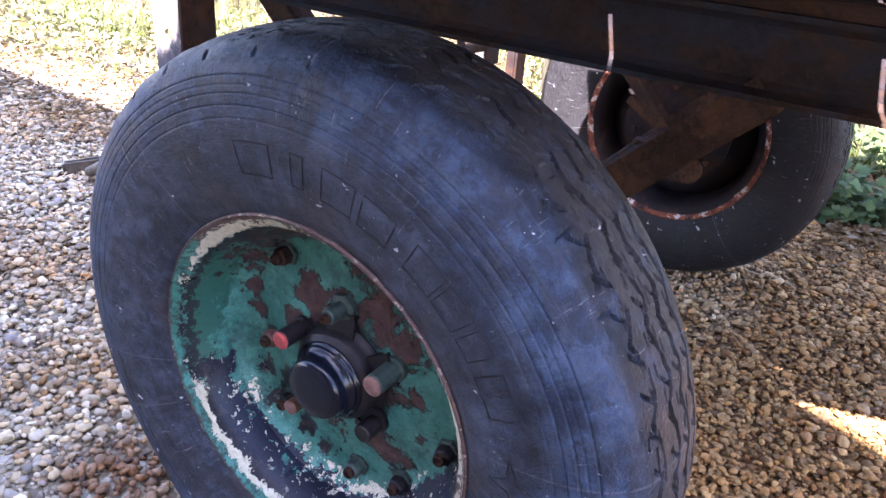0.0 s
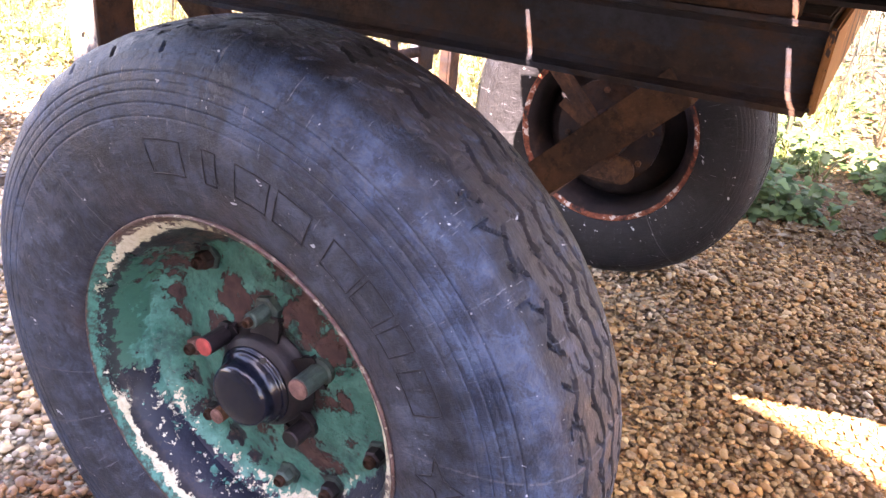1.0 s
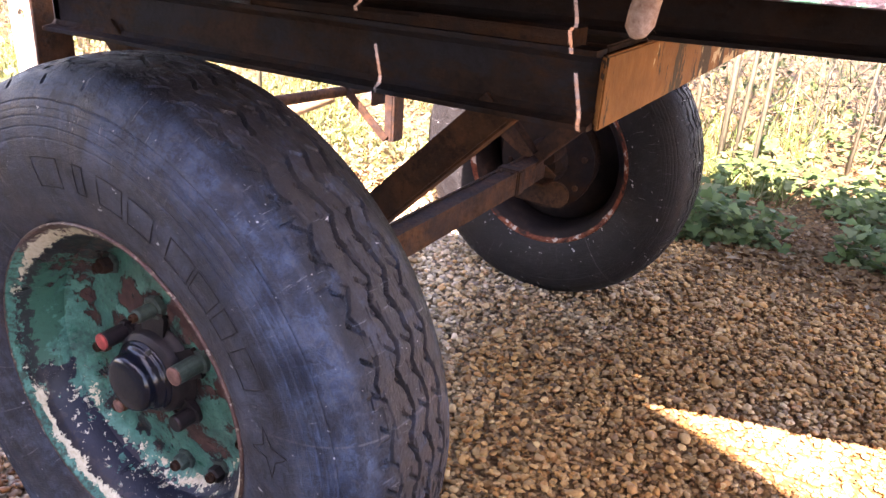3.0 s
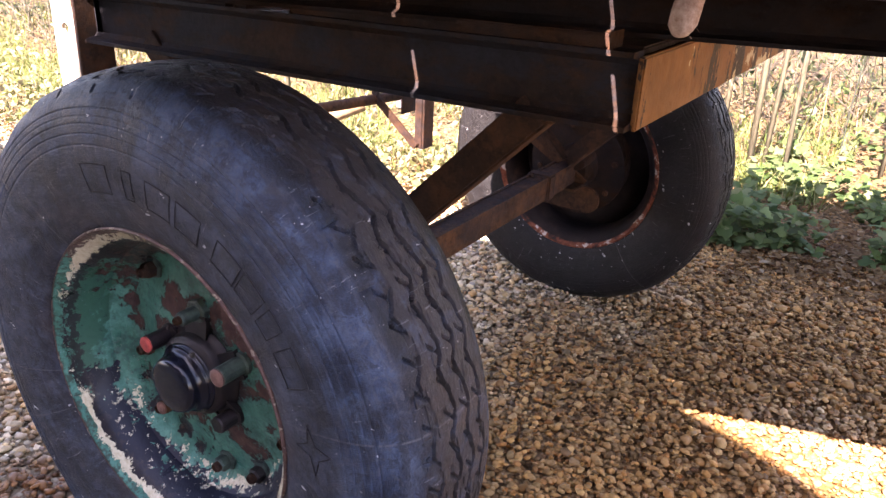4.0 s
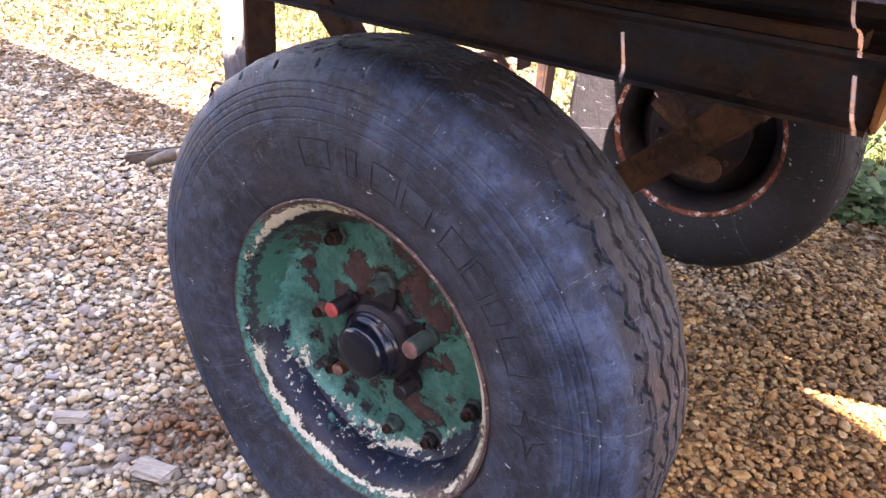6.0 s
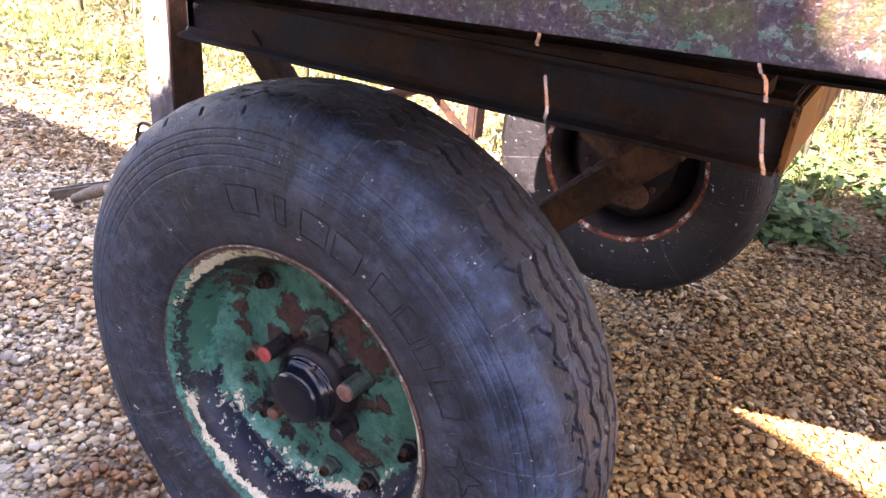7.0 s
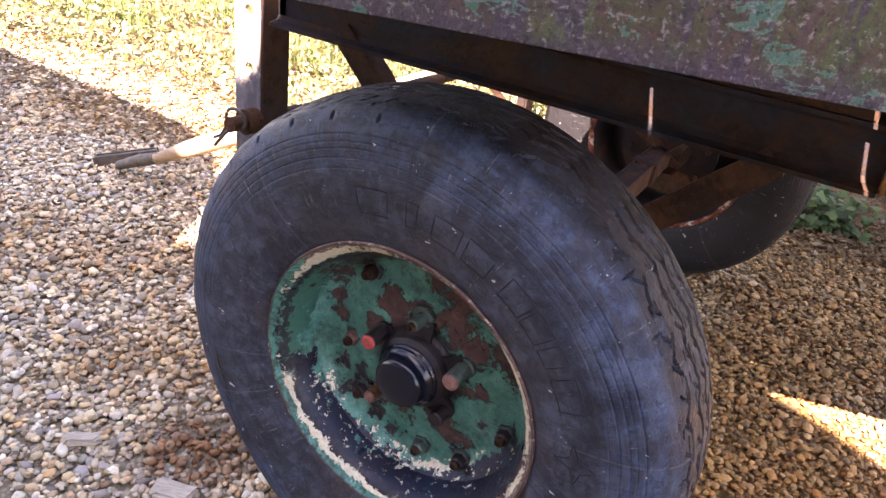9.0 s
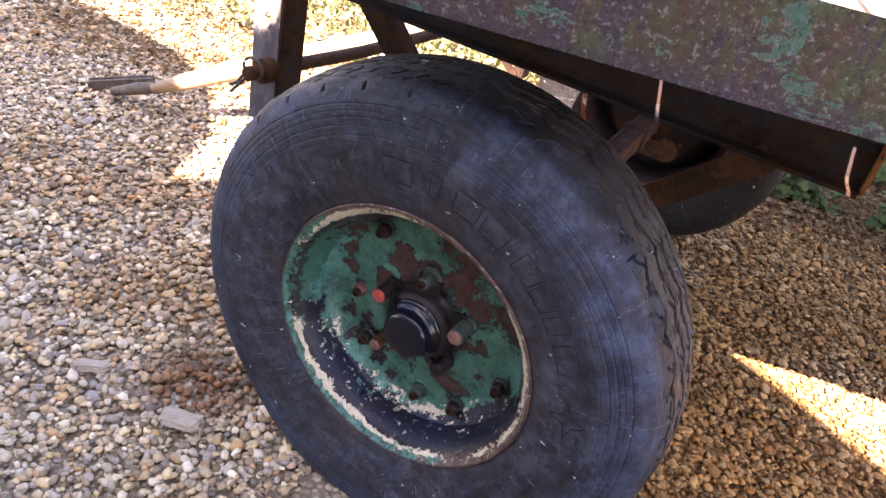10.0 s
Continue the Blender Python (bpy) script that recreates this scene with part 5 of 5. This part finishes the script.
def ivy_leaves(name, pts, size, rng, material, label, category):
    """Five-lobed leaves lying mostly face up, a little cupped."""
    n = len(pts)
    rim = [(0.0, 0.35), (0.62, 0.95), (1.15, 0.50), (1.85, 0.90), (2.55, 0.52), (3.14, 0.30)]
    ang = np.array([a for a, _ in rim] + [-a for a, _ in rim[-2:0:-1]])
    rad = np.array([r for _, r in rim] + [r for _, r in rim[-2:0:-1]])
    rad[0] = 1.15
    base = np.concatenate([[[0, 0, 0.10]], np.stack([np.cos(ang) * rad, np.sin(ang) * rad, -0.05 * rad], -1)])
    s = size * rng.uniform(0.55, 1.5, n)
    p = base[None] * s[:, None, None]
    yaw, tilt, pit = rng.uniform(0, 6.283, n), rng.normal(0.25, 0.38, n), rng.normal(0, 0.35, n)
    c, q = np.cos(yaw)[:, None], np.sin(yaw)[:, None]
    p = np.stack([c * p[..., 0] - q * p[..., 1], q * p[..., 0] + c * p[..., 1], p[..., 2]], -1)
    c, q = np.cos(tilt)[:, None], np.sin(tilt)[:, None]
    p = np.stack([p[..., 0], c * p[..., 1] - q * p[..., 2], q * p[..., 1] + c * p[..., 2]], -1)
    c, q = np.cos(pit)[:, None], np.sin(pit)[:, None]
    p = np.stack([c * p[..., 0] + q * p[..., 2], p[..., 1], -q * p[..., 0] + c * p[..., 2]], -1) + pts[:, None]
    k = len(ang)
    f = np.array([[0, 1 + j, 1 + (j + 1) % k] for j in range(k)])
    f = (f[None] + (np.arange(n) * (k + 1))[:, None, None]).reshape(-1, 3)
    return tagged(raw_mesh(name, p.reshape(-1, 3), f, material, False), label, category, kind="stuff")


def blades(name, x, y, height, rng, material, label, category, width=0.004, lean=0.35):
    n = len(x)
    h = height * rng.uniform(0.4, 1.3, n)
    yaw = rng.uniform(0, 6.283, n)
    dx, dy = np.cos(yaw), np.sin(yaw)
    b = np.abs(rng.normal(0, lean, n)) * h
    z = ground_height(x, y)
    w = width * rng.uniform(0.6, 1.5, n)
    rows = []
    for t, ww in ((0, 1.0), (0.5, 0.8), (1.0, 0.15)):
        cx, cy, cz = x + dx * b * t * t, y + dy * b * t * t, z + h * t
        rows += [np.stack([cx - dy * w * ww, cy + dx * w * ww, cz], -1), np.stack([cx + dy * w * ww, cy - dx * w * ww, cz], -1)]
    p = np.stack(rows, 1)
    f = (np.array([[0, 1, 3, 2], [2, 3, 5, 4]])[None] + (np.arange(n) * 6)[:, None, None]).reshape(-1, 4)
    return tagged(raw_mesh(name, p.reshape(-1, 3), f, material, False), label, category, kind="stuff")


def edge_y(x):
    return np.interp(x, [-6, -3, -1.5, 0, 0.5, 3], [1.15, 1.2, 1.42, 1.95, 2.12, 2.3])


rng = np.random.default_rng(11)
x = rng.uniform(-6, 3.5, 60000)
x = x[(x > -0.3) | (rng.random(len(x)) < 0.35)]
y = edge_y(x) + rng.exponential(0.7, len(x)) - 0.12
leaf_cloud("leaf_litter", np.stack([x, y, ground_height(x, y) + 0.004 + rng.uniform(0, 0.02, len(x))], -1), 0.014, rng, LITTER, "dry brown fallen leaves along the edge of the gravel", "leaf litter", flat=True)
x = np.concatenate([rng.uniform(-4.5, -1.0, 2600), rng.uniform(0.35, 3.0, 9000)])
y = edge_y(x) + np.where(x < 0, -0.32, -0.10) + rng.normal(0, 0.16, len(x))
leaf_cloud("leaf_litter", np.stack([x, y, ground_height(x, y) + 0.006 + rng.uniform(0, 0.012, len(x))], -1), 0.017, rng, LITTER, "brown dead leaves blown over the edge of the gravel", "leaf litter", flat=True)
x = rng.uniform(-6, 0.5, 17000)
y = edge_y(x) + 0.35 + rng.exponential(0.9, len(x))
tuft = np.sin(x * 6.1 + 1.3 * np.sin(y * 5)) + np.cos(y * 7.7 + x * 2.3) > -0.35
x, y = x[tuft], y[tuft]
blades("grass", x, y, 0.10, rng, GRASS, "straggly sunlit grass on the bank", "grass", 0.0030, 1.2)
x = rng.uniform(-6, 0.05, 14000)
y = edge_y(x) - 0.05 + rng.exponential(0.7, len(x))
leaf_cloud("bank_weeds", np.stack([x, y, ground_height(x, y) + rng.uniform(0.01, 0.11, len(x))], -1), 0.025, rng, SHRUB, "low pale green weeds on the bank", "weeds", long=1.2)
x = rng.uniform(-7, 3.5, 800)
y = edge_y(x) + 1.0 + rng.exponential(0.9, len(x))
blades("dry_stalks", x, y, 1.0, rng, STALK, "tall dry straw-coloured stalks", "dry stalks", 0.0020, 1.3)
x = rng.uniform(0.2, 3.5, 15000)
y = edge_y(x) - 0.14 + rng.exponential(0.5, len(x))
clump = np.sin(x * 7.3 + 1) + np.cos(y * 9.1 + x * 3) + 0.5 * np.sin(x * 23 + y * 17) > np.where(y > edge_y(x) + 0.5, -0.8, -0.35)
x, y = x[clump], y[clump]
ivy_leaves("ivy", np.stack([x, y, ground_height(x, y) + 0.012 + 0.13 * rng.random(len(x)) ** 1.6], -1), 0.021, rng, IVY, "low green ivy and brambles at the hedge foot", "ivy")
x = rng.uniform(-8, 5, 36000)
y = edge_y(x) + 1.5 + rng.exponential(0.9, len(x))
leaf_cloud("hedge_foliage", np.stack([x, y, 2.6 * rng.uniform(0.0, 1.0, len(x)) ** 1.2], -1), 0.031, rng, HEDGE, "sunlit yellow-green hedge foliage", "hedge")
n = 5200
x = rng.uniform(-7, 4.5, n)
y = edge_y(x) + 0.9 + rng.exponential(0.8, n)
z = rng.uniform(0.05, 1.9, n)
d = rng.normal(0, 1, (n, 3)) * np.array([0.26, 0.18, 0.22])
a = np.stack([x, y, z], -1)
w = np.stack([rng.uniform(0.0015, 0.004, n), np.zeros(n), np.zeros(n)], -1)
w2 = np.stack([np.zeros(n), rng.uniform(0.0015, 0.004, n), rng.uniform(0.0015, 0.004, n)], -1)
p = np.stack([a - w, a + w, a + w2, a + d - w * 0.4, a + d + w * 0.4, a + d + w2 * 0.4], 1)
f = (np.array([[0, 1, 4, 3], [1, 2, 5, 4], [2, 0, 3, 5]])[None] + (np.arange(n) * 6)[:, None, None]).reshape(-1, 4)
tagged(raw_mesh("twigs", p.reshape(-1, 3), f, STALK, False), "tangle of thin bare hedge twigs", "twigs", kind="stuff")
for k in range(30):
    x = rng.uniform(-5, 3.2) if k < 18 else rng.uniform(0.4, 2.6)
    y = float(edge_y(x)) + rng.uniform(0.45, 1.5)
    if k < 3:
        x, y = (0.17, 0.215, 0.31)[k], (2.70, 2.74, 2.66)[k]
    st = thing("sapling", (x, y, 0), "thin upright bare hedge stem", "stem", "hedge stems")
    l1, l2 = rng.normal(0, 0.045, 2)
    r = rng.uniform(0.006, 0.016)
    g0 = float(ground_height(np.array(x), np.array(y)))
    part("trunk", tube_bm([(x, y, g0 - 0.05), (x + l1 * 0.5, y + l2 * 0.4, 0.8), (x + l1, y + l2, 1.7), (x + l1 * 2, y + l2, 2.6)], [r, r * 0.85, r * 0.65, r * 0.3], 8), BARK, st, smooth=True)
    for j in range(3):
        z = rng.uniform(0.5, 1.8)
        c = Vector((x + l1 * z / 1.7, y + l2 * z / 1.7, z))
        e = c + Vector((rng.normal(0, 0.2), rng.normal(0, 0.2), rng.uniform(0.2, 0.5)))
        part("limb", tube_bm([c, e], [r * 0.5, r * 0.2], 6), BARK, st, smooth=True)
